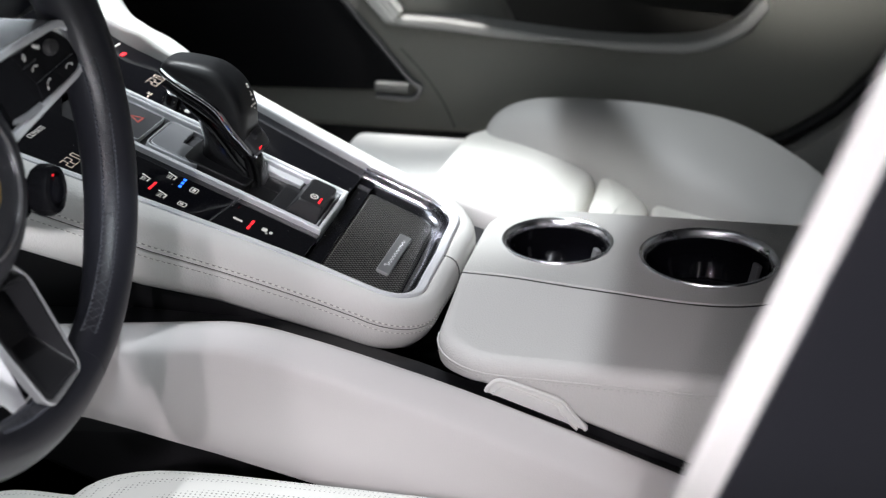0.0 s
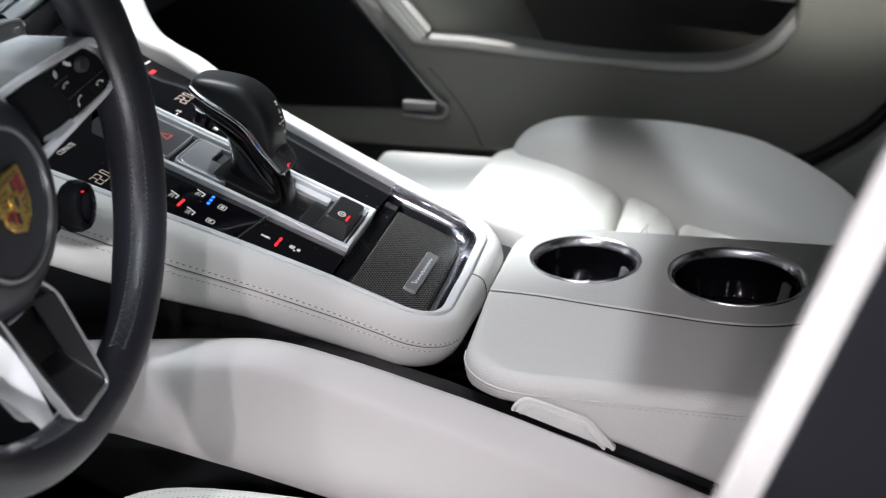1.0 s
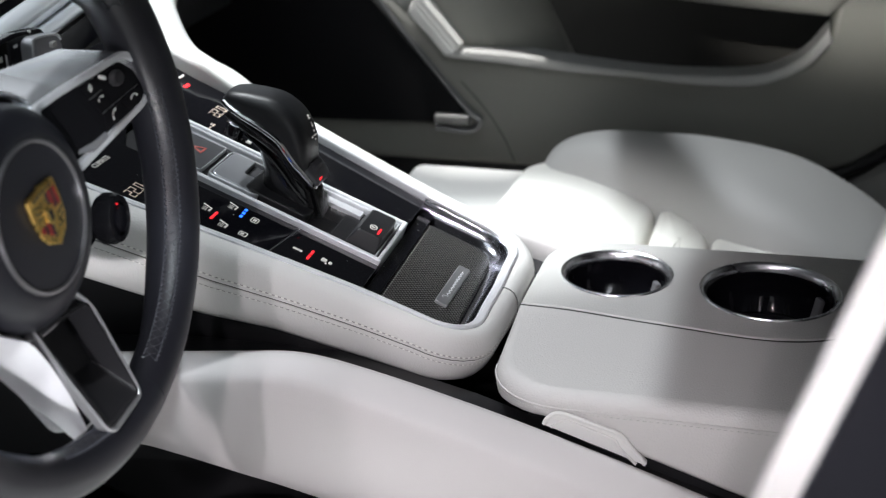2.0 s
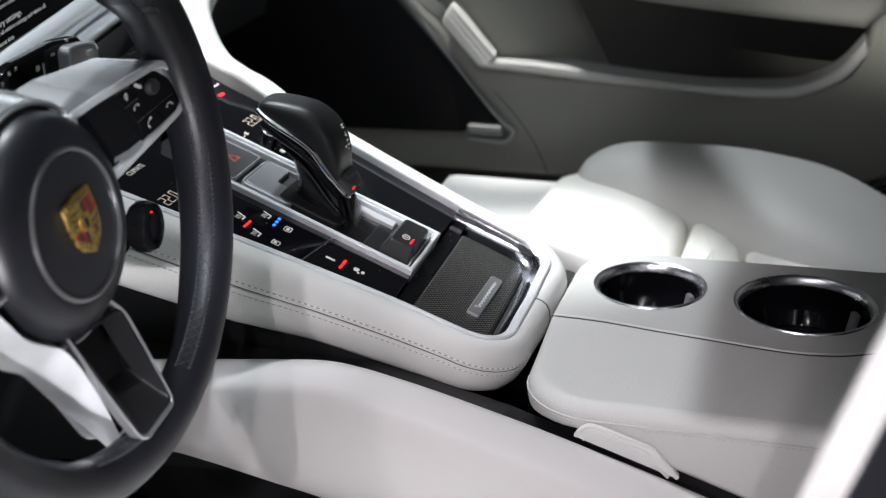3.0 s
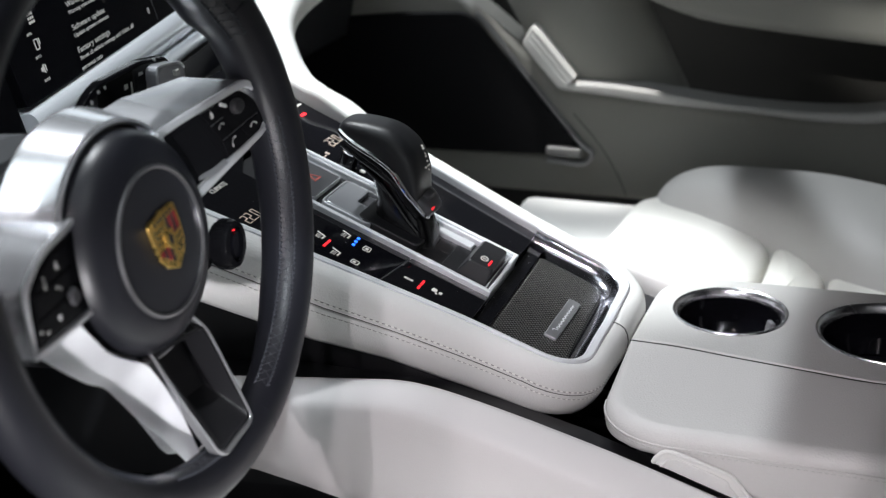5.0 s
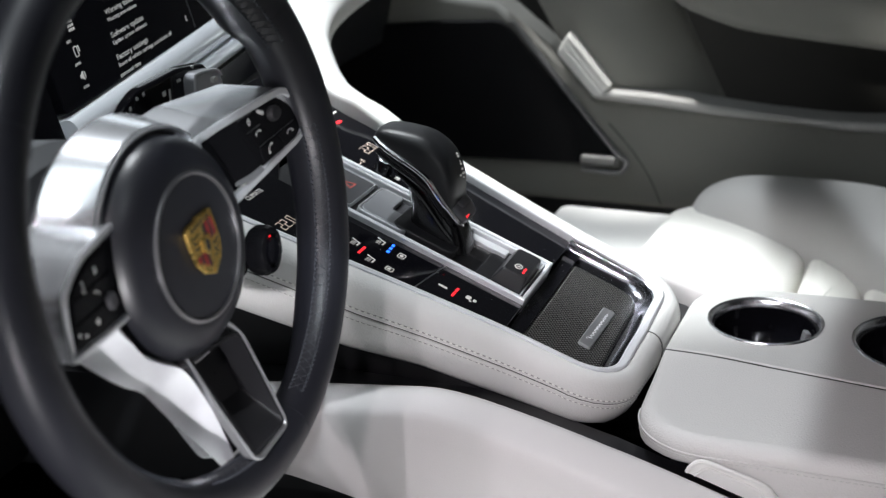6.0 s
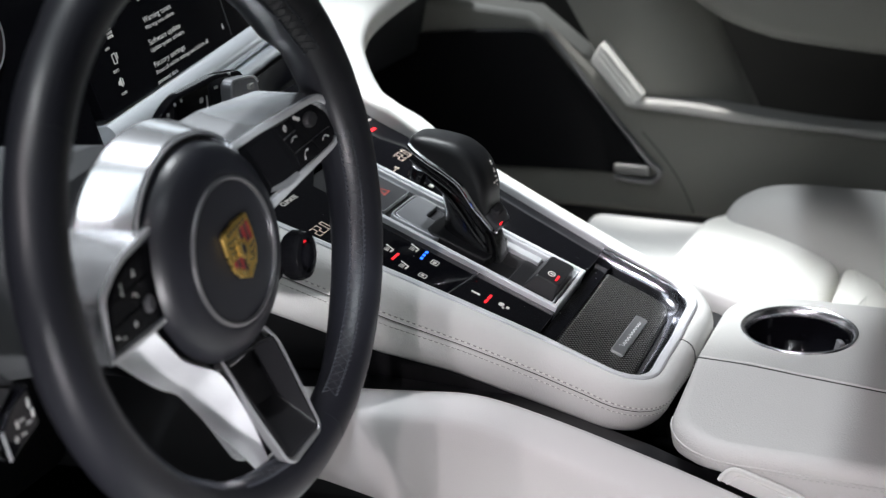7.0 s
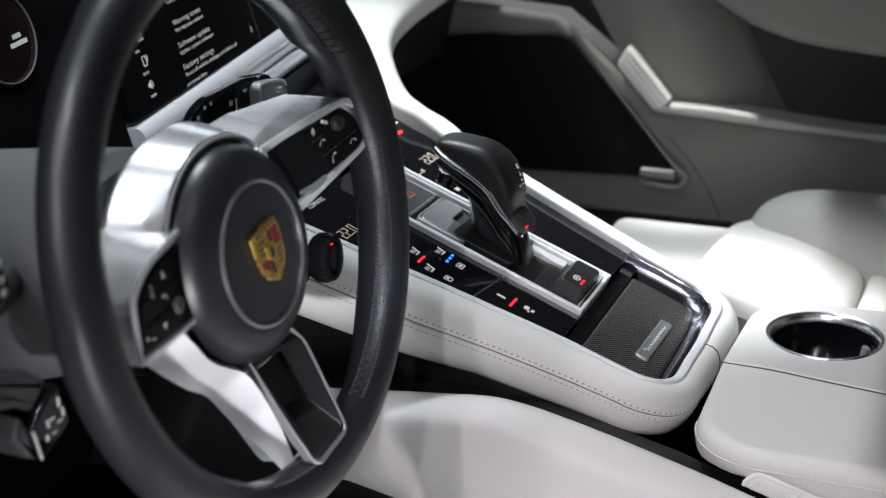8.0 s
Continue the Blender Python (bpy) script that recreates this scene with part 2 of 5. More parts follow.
def stitches(pts, length, gap, r):
    """A row of short thread dashes along a curve, as one mesh."""
    bm = bmesh.new()
    pts = [Vector(p) for p in pts]
    run = [0.0]
    for p, q in zip(pts, pts[1:]):
        run.append(run[-1] + (q - p).length)

    def at(s):
        i = min(max(int(np.searchsorted(run, s)) - 1, 0), len(pts) - 2)
        return pts[i].lerp(pts[i + 1], (s - run[i]) / max(run[i + 1] - run[i], 1e-9))

    s = 0.0
    while s + length < run[-1]:
        tube([at(s), at(s + length * 0.5), at(s + length)], [r * 0.6, r, r * 0.6], 5, bm=bm)
        s += length + gap
    return bm


# ---------------- the setting: car body round the cabin ----------------
def shell_box(name, x0, y0, z0, x1, y1, z1, mat, label, category):
    return tagged(part(name, box(x0, y0, z0, x1, y1, z1, 0.01), mat), label, category, kind="structure")


shell_box("floor", -0.80, -1.20, -0.04, 0.80, 1.00, 0.0, CARPET, "black carpeted cabin floor under the seats", "floor")
shell_box("bulkhead", -0.80, 0.80, 0.0, 0.80, 0.86, 0.95, CARPET, "dark carpeted footwell bulkhead behind the dashboard", "wall")
# unseen roof: front edge and slanting rail shaped to shade armrest and bolster
shade_roof_outline = [(-0.56, -1.20), (0.46, -1.20), (0.46, -0.088), (0.72, 0.003), (0.72, 0.030), (0.44, 0.026), (0.34, -0.078), (-0.56, -0.078)]
tagged(part("roof", slab(shade_roof_outline, 1.18, 1.22, 0.01), CARPET), "black unseen cabin roof, its front rail shaped to cast shadows", "ceiling", kind="structure")
# unseen closing wall, dark so that glossy parts reflect little
shell_box("rear_wall", -0.75, -1.26, 0.0, 0.75, -1.20, 1.19, CARPET, "plain unseen wall behind the front seats, kept dark", "wall")
# unseen floor, kept pale for the alloy spokes to reflect
shell_box("ground", -6, -6, -0.34, 6, 6, -0.30, PANELC, "unseen floor beneath the car, kept pale to bounce light", "ground")

# ---------------- centre console ----------------
PITCH = radians(22.54)
MC = Matrix(((1, 0, 0, 0.0), (0, math.cos(PITCH), -math.sin(PITCH), -0.0975), (0, math.sin(PITCH), math.cos(PITCH), 0.464), (0, 0, 0, 1)))
console = thing("center_console", "cream leather centre console with glossy black touch panels", "car console")


def rail_path():
    """The inner edge of the padded rail, from the driver's front round the rear end to the passenger's front."""
    ctrl = [(-0.150, 0.235), (-0.139, 0.17), (-0.128, 0.11), (-0.120, 0.06), (-0.1115, 0.0), (-0.108, -0.045)]
    left = [tuple(p) for p in smooth_path(ctrl, 6)]
    r, cx, cy = 0.040, 0.067, -0.060
    arc1 = [(-cx - r * math.cos(a), cy - r * math.sin(a)) for a in np.linspace(0.0, math.pi / 2, 9)]
    arc2 = [(cx + r * math.sin(a), cy - r * math.cos(a)) for a in np.linspace(0, math.pi / 2, 9)]
    right = [(-x, y) for x, y in reversed(left)]
    mid = [(-0.04, cy - r), (0.0, cy - r - 0.001), (0.04, cy - r)]
    return left[:-1] + arc1 + mid + arc2 + right[1:]


RAIL = rail_path()


def rail_normals(path):
    res = []
    for i, p in enumerate(path):
        a, b = Vector(path[max(i - 1, 0)]), Vector(path[min(i + 1, len(path) - 1)])
        d = (b - a).normalized()
        res.append(Vector((d.y, -d.x)))
    # the path runs rearwards on the driver's side, so outward is to its right
    return [n if n.dot(Vector((p[0], p[1] - 0.02))) > 0 else -n for n, p in zip(res, path)]


RAILN = rail_normals(RAIL)


def rail_point(i, o, w):
    """A point of the padded rail, o outward and w up: the padding is slimmer and shallower towards its rear end."""
    p, n = RAIL[i], RAILN[i]
    wide = float(np.interp(p[1], [-0.10, -0.06, -0.03, 0.0, 0.05, 0.11, 0.235], [0.76, 0.66, 0.72, 0.80, 0.93, 1.08, 1.1]))
    far = min(1.0, max(0.0, (p[0] + 0.075) / 0.15))
    wide += (1.0 - wide) * far
    deep = float(np.interp(p[1], [-0.10, -0.06, -0.03, 0.0, 0.05, 0.11, 0.235], [0.82, 0.84, 0.90, 0.96, 1.02, 1.22, 1.4]))
    o, w = (o * wide if o > 0 else o), (w * deep if w < 0 else w)
    return (p[0] + n.x * o, p[1] + n.y * o, w)


def rail_line(o, w):
    return [rail_point(i, o, w) for i in range(len(RAIL))]


def sweep_rail(section, closed=True, sel=None):
    rings = []
    for i, p in enumerate(RAIL):
        if sel and not sel(i, p):
            continue
        rings.append([rail_point(i, o, w) for o, w in section])
    return loft(rings, close=closed, caps=closed)


shell = [(0.000, -0.022), (0.000, 0.003), (0.0015, 0.0066), (0.005, 0.0084), (0.010, 0.0086), (0.0155, 0.0072), (0.020, 0.0036), (0.0235, -0.0018), (0.0255, -0.008), (0.0263, -0.0128), (0.0260, -0.0140), (0.0238, -0.0148), (0.0260, -0.0157), (0.0266, -0.0170), (0.0270, -0.024), (0.0255, -0.033), (0.021, -0.042), (0.014, -0.0475), (0.002, -0.049)]
part("leather_rail", sweep_rail(shell), CREAM, console, "padded cream leather rail with a stitched seam", MC)
part("stitching", stitches(rail_line(0.0262, -0.0108), 0.0030, 0.0022, 0.00075), THREAD, console, "light thread seam", MC)
part("stitching", stitches(rail_line(0.0270, -0.0190), 0.0022, 0.0026, 0.00045), THREAD, console, "fine light thread seam", MC)
# grey lines stand in for needle holes and the shade between stitches
part("needle_line", tube(rail_line(0.0262, -0.0108), 0.00045, 6), material("needle_shade", (0.38, 0.37, 0.36), 0.8), console, "grey line for needle holes and shade between stitches", MC)
part("needle_line", tube(rail_line(0.0268, -0.0190), 0.00030, 6), bpy.data.materials["needle_shade"], console, "grey line for needle holes and shade between stitches", MC)
part("seam_line", tube(rail_line(0.0250, -0.0148), 0.0006, 6), material("seam_thread", (0.12, 0.118, 0.115), 0.8), console, "dark seam in the leather", MC)
rear = min(range(len(RAIL)), key=lambda i: (RAIL[i][0] - 0.012) ** 2 + (RAIL[i][1] + 0.10) ** 2)
part("cross_seam", tube([rail_point(rear, o + 0.0002, w + 0.0002) for o, w in shell[1:13]], 0.0007, 6), bpy.data.materials["seam_thread"], console, "dark cross seam in the leather", MC)
part("chrome_edge", sweep_rail([(-0.0044, -0.002), (-0.0046, 0.0058), (-0.0036, 0.0082), (-0.0014, 0.0098), (0.0012, 0.0102), (0.0030, 0.0090), (0.0026, 0.001)]), RAILM, console, "thin chrome edge strip", MC)
# the sloped chrome liner round the speaker recess
part("chrome_liner", sweep_rail([(-0.0010, 0.0044), (-0.0040, 0.0042), (-0.0058, 0.0032), (-0.0066, 0.0014), (-0.0070, -0.0014), (-0.0078, -0.0046), (-0.0092, -0.0078), (-0.0112, -0.0104), (-0.0136, -0.0122), (-0.0156, -0.0130), (-0.0172, -0.0142), (-0.0172, -0.0175), (0.0, -0.0175)], sel=lambda i, p: p[1] < 0.002), COVE, console, "curved polished chrome surround", MC)
part("chrome_bead", sweep_rail([(-0.0052, 0.0030), (-0.0056, 0.0064), (-0.0044, 0.0074), (-0.0036, 0.0060), (-0.0038, 0.0030)], sel=lambda i, p: p[1] < 0.002), RAILM, console, "fine bright bead along the chrome surround", MC)
part("underbody", slab([(p[0], p[1]) for p in RAIL], -0.046, -0.018, 0.002), BLACKP, console, "black plastic console base", MC)
part("core", box(-0.115, -0.06, -0.30, 0.115, 0.42, -0.04, 0.01), BLACKP, console, "black console pedestal", MC)


def half_width(v):
    return float(np.interp(v, [-0.05, 0.0, 0.06, 0.11, 0.17, 0.235, 0.40], [0.105, 0.108, 0.118, 0.126, 0.137, 0.148, 0.165]))


# glossy touch panels on both sides of the shifter frame
NEAR, FAR = -0.0475, 0.0425
for s, edge in ((-1, NEAR), (1, FAR)):
    for v0, v1, i0, i1 in (((0.000, 0.0830, 0.000, 0.0748), (0.0840, 0.36, 0.0758, 0.36)) if s < 0 else ((0.000, 0.36, 0.000, 0.36),)):
        outer = [(s * (half_width(v) - 0.001), float(v)) for v in np.linspace(v0, v1, 8)]
        inner = [(edge, float(v)) for v in np.linspace(i0, i1, 8)]
        poly = inner + outer[::-1] if s < 0 else outer + inner[::-1]
        area = sum(poly[i - 1][0] * poly[i][1] - poly[i][0] * poly[i - 1][1] for i in range(len(poly)))
        poly = poly if area > 0 else poly[::-1]
        part("touch_panel", slab(poly, -0.016, 0.0, 0.0008), PIANO, console, "glossy black glass touch panel", MC)
part("panel_step", box(-0.106, -0.014, -0.018, 0.106, -0.0005, -0.006, 0.001), PIANO, console, "black gloss step", MC)

# the shifter frame: grey bed, silver rails, end bar
part("shifter_bed", slab(rect(NEAR + 0.004, 0.004, FAR - 0.004, 0.256), -0.016, -0.0035, 0.0005), BLACKP, console, "black satin shifter bed", MC)
for nm, x0, x1, z1 in (("frame_rail", NEAR, NEAR + 0.0050, 0.0052), ("frame_rail", NEAR + 0.0068, NEAR + 0.0090, 0.0030), ("frame_rail", FAR - 0.0036, FAR, 0.0045), ("frame_rail", FAR - 0.0074, FAR - 0.0054, 0.0028)):
    part(nm, slab(rect(x0, 0.0005, x1, 0.212 if x0 < 0 else 0.256), -0.014, z1, 0.0014), RAILM, console, "bright silver frame rail", MC)
part("frame_end", slab(rect(NEAR + 0.0051, 0.0005, FAR - 0.0037, 0.0042), -0.014, 0.0044, 0.0014), RAILM, console, "bright silver frame end bar", MC)
part("frame_end", slab(rect(NEAR + 0.0091, 0.0062, FAR - 0.0075, 0.0076), -0.014, 0.0028, 0.0006), SATIN, console, "satin silver inner bar", MC)
part("touch_panel", slab(ccw([(NEAR + 0.0002, 0.2440), (-0.030, 0.2530), (-0.015, 0.2600), (FAR - 0.0002, 0.2600), (FAR - 0.0002, 0.36), (NEAR + 0.0002, 0.36)]), -0.016, 0.0, 0.0008), PIANO, console, "glossy black glass touch panel", MC)
part("shift_slot", slab(rect(-0.004, 0.044, 0.013, 0.086), -0.006, -0.0030, 0.0004), BLACKP, console, "black shift slot", MC)
part("slot_trim", slab(rect(0.020, 0.040, 0.031, 0.078), -0.010, 0.0006, 0.0008), BRUSH, console, "bright satin slot trim", MC)
part("slot_cover", slab(round_poly(rect(-0.030, 0.036, 0.018, 0.052), 0.002), -0.006, -0.0015, 0.0008), BLACKP, console, "black slot cover", MC)
# raised satin pad ahead of the lever, with a recessed corner
part("palm_pad", slab(round_poly([(-0.030, 0.124), (-0.004, 0.124), (-0.004, 0.148), (0.024, 0.148), (0.024, 0.1705), (-0.030, 0.1705)], [0.004, 0.002, 0.003, 0.004, 0.008, 0.008]), -0.010, 0.0030, 0.0014), PADM, console, "raised satin grey pad", MC)
part("pad_recess", slab(rect(-0.0042, 0.124, 0.0242, 0.1482), -0.010, -0.0012, 0.0006), DARKGREY, console, "dark recess in the pad", MC)
part("palm_pad_rim", ring_shape(round_poly(rect(-0.0325, 0.1215, 0.0265, 0.1730), 0.008), round_poly(rect(-0.0305, 0.1235, 0.0245, 0.1710), 0.007), -0.010, 0.0026), SATIN, console, "thin bright rim", MC)
part("hazard_panel", slab(round_poly(rect(-0.030, 0.180, 0.028, 0.225), 0.003), -0.010, 0.0002, 0.0006), GREYSIL, console, "grey hazard switch panel", MC)
hz = round_poly(rect(-0.0310, 0.1790, 0.0290, 0.2260), 0.003)
part("hazard_rim", ring_shape(hz, offset(hz, 0.0010), -0.010, 0.0010, 0.0003), SATIN, console, "thin bright rim round the hazard panel", MC)
tri = round_poly([(-0.002, 0.192), (0.012, 0.192), (0.005, 0.205)], 0.001)
part("hazard_mark", ring_shape(tri, offset(tri, 0.0018), 0.0, 0.0006, 0.0001), material("red_mark", (0.5, 0.12, 0.1), 0.5), console, "red warning triangle mark", MC)

# parking brake button
brk = part("parking_brake_switch", loft([[(x, y, -0.004) for x, y in round_poly(rect(-0.0285, 0.0080, 0.0265, 0.0390), 0.002)], [(x, y, 0.0110) for x, y in round_poly(rect(-0.0250, 0.0088, 0.0230, 0.0325), 0.003)], [(x, y, 0.0124) for x, y in round_poly(rect(-0.0238, 0.0098, 0.0218, 0.0312), 0.003)], [(x, y, 0.0122) for x, y in round_poly(rect(-0.0180, 0.0125, 0.0160, 0.0285), 0.003)]]), BLACKP, console, "black parking brake switch with a red light", MC, 25)
part("led", slab(round_poly(rect(-0.0190, 0.0136, -0.0087, 0.0154), 0.0008), 0.0118, 0.0130, 0.0003), RED, brk, "lit red bar", MC)
ringo = [(-0.0105 + 0.0046 * math.cos(a), 0.0212 + 0.0036 * math.sin(a)) for a in np.linspace(0, 2 * math.pi, 20, endpoint=False)]
part("icon", ring_shape(ringo, offset(ringo, 0.0010), 0.0119, 0.0127, 0.0001), ICON, brk, "white parking brake symbol", MC)
part("icon", slab(rect(-0.0111, 0.0195, -0.0099, 0.0229), 0.0119, 0.0127, 0.0001), ICON, brk, "white parking brake symbol", MC)


# lit marks on the glass panels
def mark(u, v, du, dv, mat, label, r=0.3, name="icon"):
    h = min(du, dv) * r
    part(name, slab(round_poly(rect(u - du / 2, v - dv / 2, u + du / 2, v + dv / 2), h, 3), 0.0001, 0.0006, 0.0001), mat, console, label, MC)


def outline_mark(u, v, du, dv, w, label):
    o = round_poly(rect(u - du / 2, v - dv / 2, u + du / 2, v + dv / 2), min(du, dv) * 0.25, 3)
    part("icon", ring_shape(o, offset(o, w), 0.0001, 0.0006, 0.0001), ICON, console, label, MC)


for k in range(3):
    mark(-0.0965 + k * 0.0050, 0.1385, 0.0044, 0.0022, RED, "lit red bar", name="led")
for k in (-1, 0, 1):
    mark(-0.0665 + k * 0.0066, 0.1215 + k * 0.0004, 0.0040, 0.0026, BLUE, "lit blue dot", 0.45, "led")
mark(-0.0775, 0.0525, 0.0080, 0.0023, RED, "lit red bar", name="led")
mark(-0.0865, 0.0525, 0.0070, 0.0023, RED, "lit red bar", name="led")
mark(0.1135, 0.2605, 0.010, 0.0038, RED, "lit red bar", name="led")
mark(0.127, 0.273, 0.012, 0.0022, ICON, "small white mark")
def seat_symbol(u, v):
    """A little seat in profile with three heat lines."""
    bm = bmesh.new()
    tube([(u - 0.0030, v - 0.0024, 0.0004), (u + 0.0014, v - 0.0026, 0.0004), (u + 0.0032, v + 0.0034, 0.0004)], 0.0007, 6, bm=bm, flat=0.4)
    for k in range(3):
        tube([(u - 0.0036 + k * 0.0017, v - 0.0008, 0.0004), (u - 0.0030 + k * 0.0017, v + 0.0008, 0.0004), (u - 0.0036 + k * 0.0017, v + 0.0024, 0.0004)], 0.00035, 5, bm=bm, flat=0.5)
    part("icon", bm, ICON, console, "white heated seat symbol", MC @ Matrix.Translation((u, v, 0)) @ Matrix.Scale(1.35, 4) @ Matrix.Translation((-u, -v, 0)))


outline_mark(-0.0695, 0.1095, 0.0085, 0.0070, 0.0008, "white screen symbol")
mark(-0.0695, 0.1095, 0.0040, 0.0030, ICON, "white symbol core")
outline_mark(-0.0985, 0.1085, 0.0070, 0.0075, 0.0008, "white shield symbol")
mark(-0.0985, 0.1090, 0.0028, 0.0030, ICON, "white symbol core")
for u, v in ((-0.0640, 0.1325), (-0.0985, 0.1270), (-0.0850, 0.1480)):
    seat_symbol(u, v)
mark(-0.0825, 0.0640, 0.0026, 0.0085, ICON, "white symbol")
mark(-0.0795, 0.0405, 0.0055, 0.0048, ICON, "white symbol")
mark(-0.0800, 0.0345, 0.0040, 0.0030, ICON, "white symbol")
mark(-0.0835, 0.0375, 0.0020, 0.0020, ICON, "white symbol")
SEGMENTS = {"2": "abged", "0": "abcdef"}


def segment_digit(bm, u, v, w, h, char, t):
    """One thin seven-segment figure, its foot at (u, v)."""
    lines = {"a": (0, h, w, h), "g": (0, h / 2, w, h / 2), "d": (0, 0, w, 0), "b": (w, h / 2, w, h), "c": (w, 0, w, h / 2), "e": (0, 0, 0, h / 2), "f": (0, h / 2, 0, h)}
    for key in SEGMENTS[char]:
        x0, y0, x1, y1 = lines[key]
        box(u + x0 - t, v + y0 - t, 0.0001, u + x1 + t, v + y1 + t, 0.0006, 0, bm=bm)


def temperature(u, v):
    bm = bmesh.new()
    for k, char in ((0, "2"), (1, "2"), (2.35, "0")):
        segment_digit(bm, u + k * 0.0074, v, 0.0046, 0.0104, char, 0.00032)
    box(u + 0.0140, v - 0.0004, 0.0001, u + 0.0150, v + 0.0006, 0.0006, 0, bm=bm)
    part("digits", bm, AMBER, console, "warm white temperature digits reading 22.0", MC)


temperature(0.0800, 0.2110)
temperature(-0.1205, 0.1980)
for k in range(4):
    a = math.pi / 2 * k + 0.4
    part("icon", tube([(0.0605 + 0.0006 * math.cos(a), 0.2085 + 0.0006 * math.sin(a), 0.0004), (0.0605 + 0.0026 * math.cos(a + 0.5), 0.2085 + 0.0026 * math.sin(a + 0.5), 0.0004)], [0.0005, 0.0009], 6, flat=0.4), AMBER, console, "small fan symbol", MC)
mark(0.0535, 0.2075, 0.0055, 0.0010, AMBER, "small bar mark")
mark(0.060, 0.170, 0.006, 0.005, ICON, "small white symbol")
lettering("lettering", "CLIMATE", 0.0068, ICON, console, MC @ pose(-0.0925, 0.2445, 0.0004), "small white lettering")
# crease line across the near panel
part("joint", tube([(-0.118, 0.0834, -0.0002), (-0.085, 0.0794, -0.0002), (-0.052, 0.0754, -0.0002)], 0.0007, 6), GREYSIL, console, "thin slanted panel joint", MC)
# rotary volume knob on the far panel
part("rotary_knob", lathe([(0.0, 0.0), (0.0100, 0.0), (0.0100, 0.004), (0.0088, 0.006), (0.0088, 0.014), (0.0080, 0.0155), (0.0, 0.0155)], 28), PIANO, console, "black rotary knob with chrome cap", MC @ pose(0.054, 0.185, 0.0))
part("knob_cap", lathe([(0.0, 0.0150), (0.0078, 0.0150), (0.0082, 0.0165), (0.0060, 0.0178), (0.0, 0.018)], 28), CHROME, console, "chrome knob cap", MC @ pose(0.054, 0.185, 0.0))

# speaker recess with woven grille and name plate
grille_outline = round_poly([(-0.094, -0.084), (0.083, -0.084), (0.085, -0.0135), (-0.096, -0.0135)], [0.030, 0.026, 0.006, 0.006], 8)
GRILLE = material("woven_speaker_mesh", (0.12, 0.115, 0.105), 0.36, 0.65, vary=0.1)
nt = GRILLE.node_tree
tcn, vor, bmp = nt.nodes.new("ShaderNodeTexCoord"), nt.nodes.new("ShaderNodeTexVoronoi"), nt.nodes.new("ShaderNodeBump")
mpn = nt.nodes.new("ShaderNodeMapping")
mpn.inputs["Rotation"].default_value = (0, 0, radians(45))
mpn.inputs["Scale"].default_value = (350, 350, 350)
vor.voronoi_dimensions = "2D"
vor.inputs["Scale"].default_value, vor.inputs["Randomness"].default_value = 1.0, 0.0
bmp.inputs["Strength"].default_value, bmp.inputs["Distance"].default_value = 1.0, 0.0012
rmp = nt.nodes.new("ShaderNodeValToRGB")
rmp.color_ramp.elements[0].position, rmp.color_ramp.elements[0].color = 0.22, (0.20, 0.195, 0.185, 1)
rmp.color_ramp.elements[1].position, rmp.color_ramp.elements[1].color = 0.40, (0.006, 0.006, 0.006, 1)
nt.links.new(tcn.outputs["Object"], mpn.inputs["Vector"])
nt.links.new(mpn.outputs[0], vor.inputs["Vector"])
nt.links.new(vor.outputs["Distance"], bmp.inputs["Height"])
nt.links.new(vor.outputs["Distance"], rmp.inputs[0])
bmp.invert = True
nt.links.new(bmp.outputs[0], nt.nodes["Principled BSDF"].inputs["Normal"])
nt.links.new(rmp.outputs[0], nt.nodes["Principled BSDF"].inputs["Base Color"])
part("speaker_grille", slab(grille_outline, -0.017, -0.0075, 0.004, 5), GRILLE, console, "dark woven metal speaker grille").matrix_local = MC
plate_m = MC @ pose(-0.0105, -0.0632, -0.0072, 0, 0, -2)
plate = part("name_plate", slab(round_poly(rect(-0.0395, -0.0060, 0.0395, 0.0060), 0.0026), -0.001, 0.0024, 0.0012), FRAMEM, console, "small satin metal plate with an engraved line", plate_m)
part("engraving", tube([(-0.028 + 0.056 * k / 60, -0.0010 + 0.0012 * math.sin(k * 0.95) + (0.0022 if k < 4 else 0.0), 0.0023) for k in range(61)], 0.0005, 5), RAILM, plate, "bright script line", plate_m)

# ---------------- gear selector ----------------
lever = thing("gear_selector", "black leather gear selector with chrome side strips", "gear lever")


def knob_ring(y, z, ang, half_w, up, down, xs=0.004):
    """One rounded section of the knob square to its spine."""
    c, s = math.cos(ang), math.sin(ang)
    res = []
    for k in range(28):
        a = 2 * math.pi * k / 28
        ca, sa = math.cos(a), math.sin(a)
        e = 0.54
        px = 0.88 * half_w * math.copysign(abs(ca) ** e, ca)
        pn = (up if sa > 0 else down) * math.copysign(abs(sa) ** e, sa)
        res.append((xs + px, y + s * pn, z + c * pn))
    return res


SPINE = [(0.0515, 0.5935, -0.55, 0.010, 0.005, 0.002), (0.0485, 0.5915, -0.52, 0.0190, 0.0095, 0.003), (0.0410, 0.5865, -0.48, 0.0230, 0.0155, 0.004), (0.0280, 0.5790, -0.47, 0.0250, 0.0220, 0.004), (0.0120, 0.5705, -0.50, 0.0260, 0.0265, 0.004), (-0.0020, 0.5600, -0.66, 0.0260, 0.0250, 0.004), (-0.0105, 0.5470, -0.92, 0.0255, 0.0185, 0.004), (-0.0165, 0.5370, -1.02, 0.0240, 0.0100, 0.004), (-0.0205, 0.5310, -1.05, 0.0220, 0.0055, 0.004)]
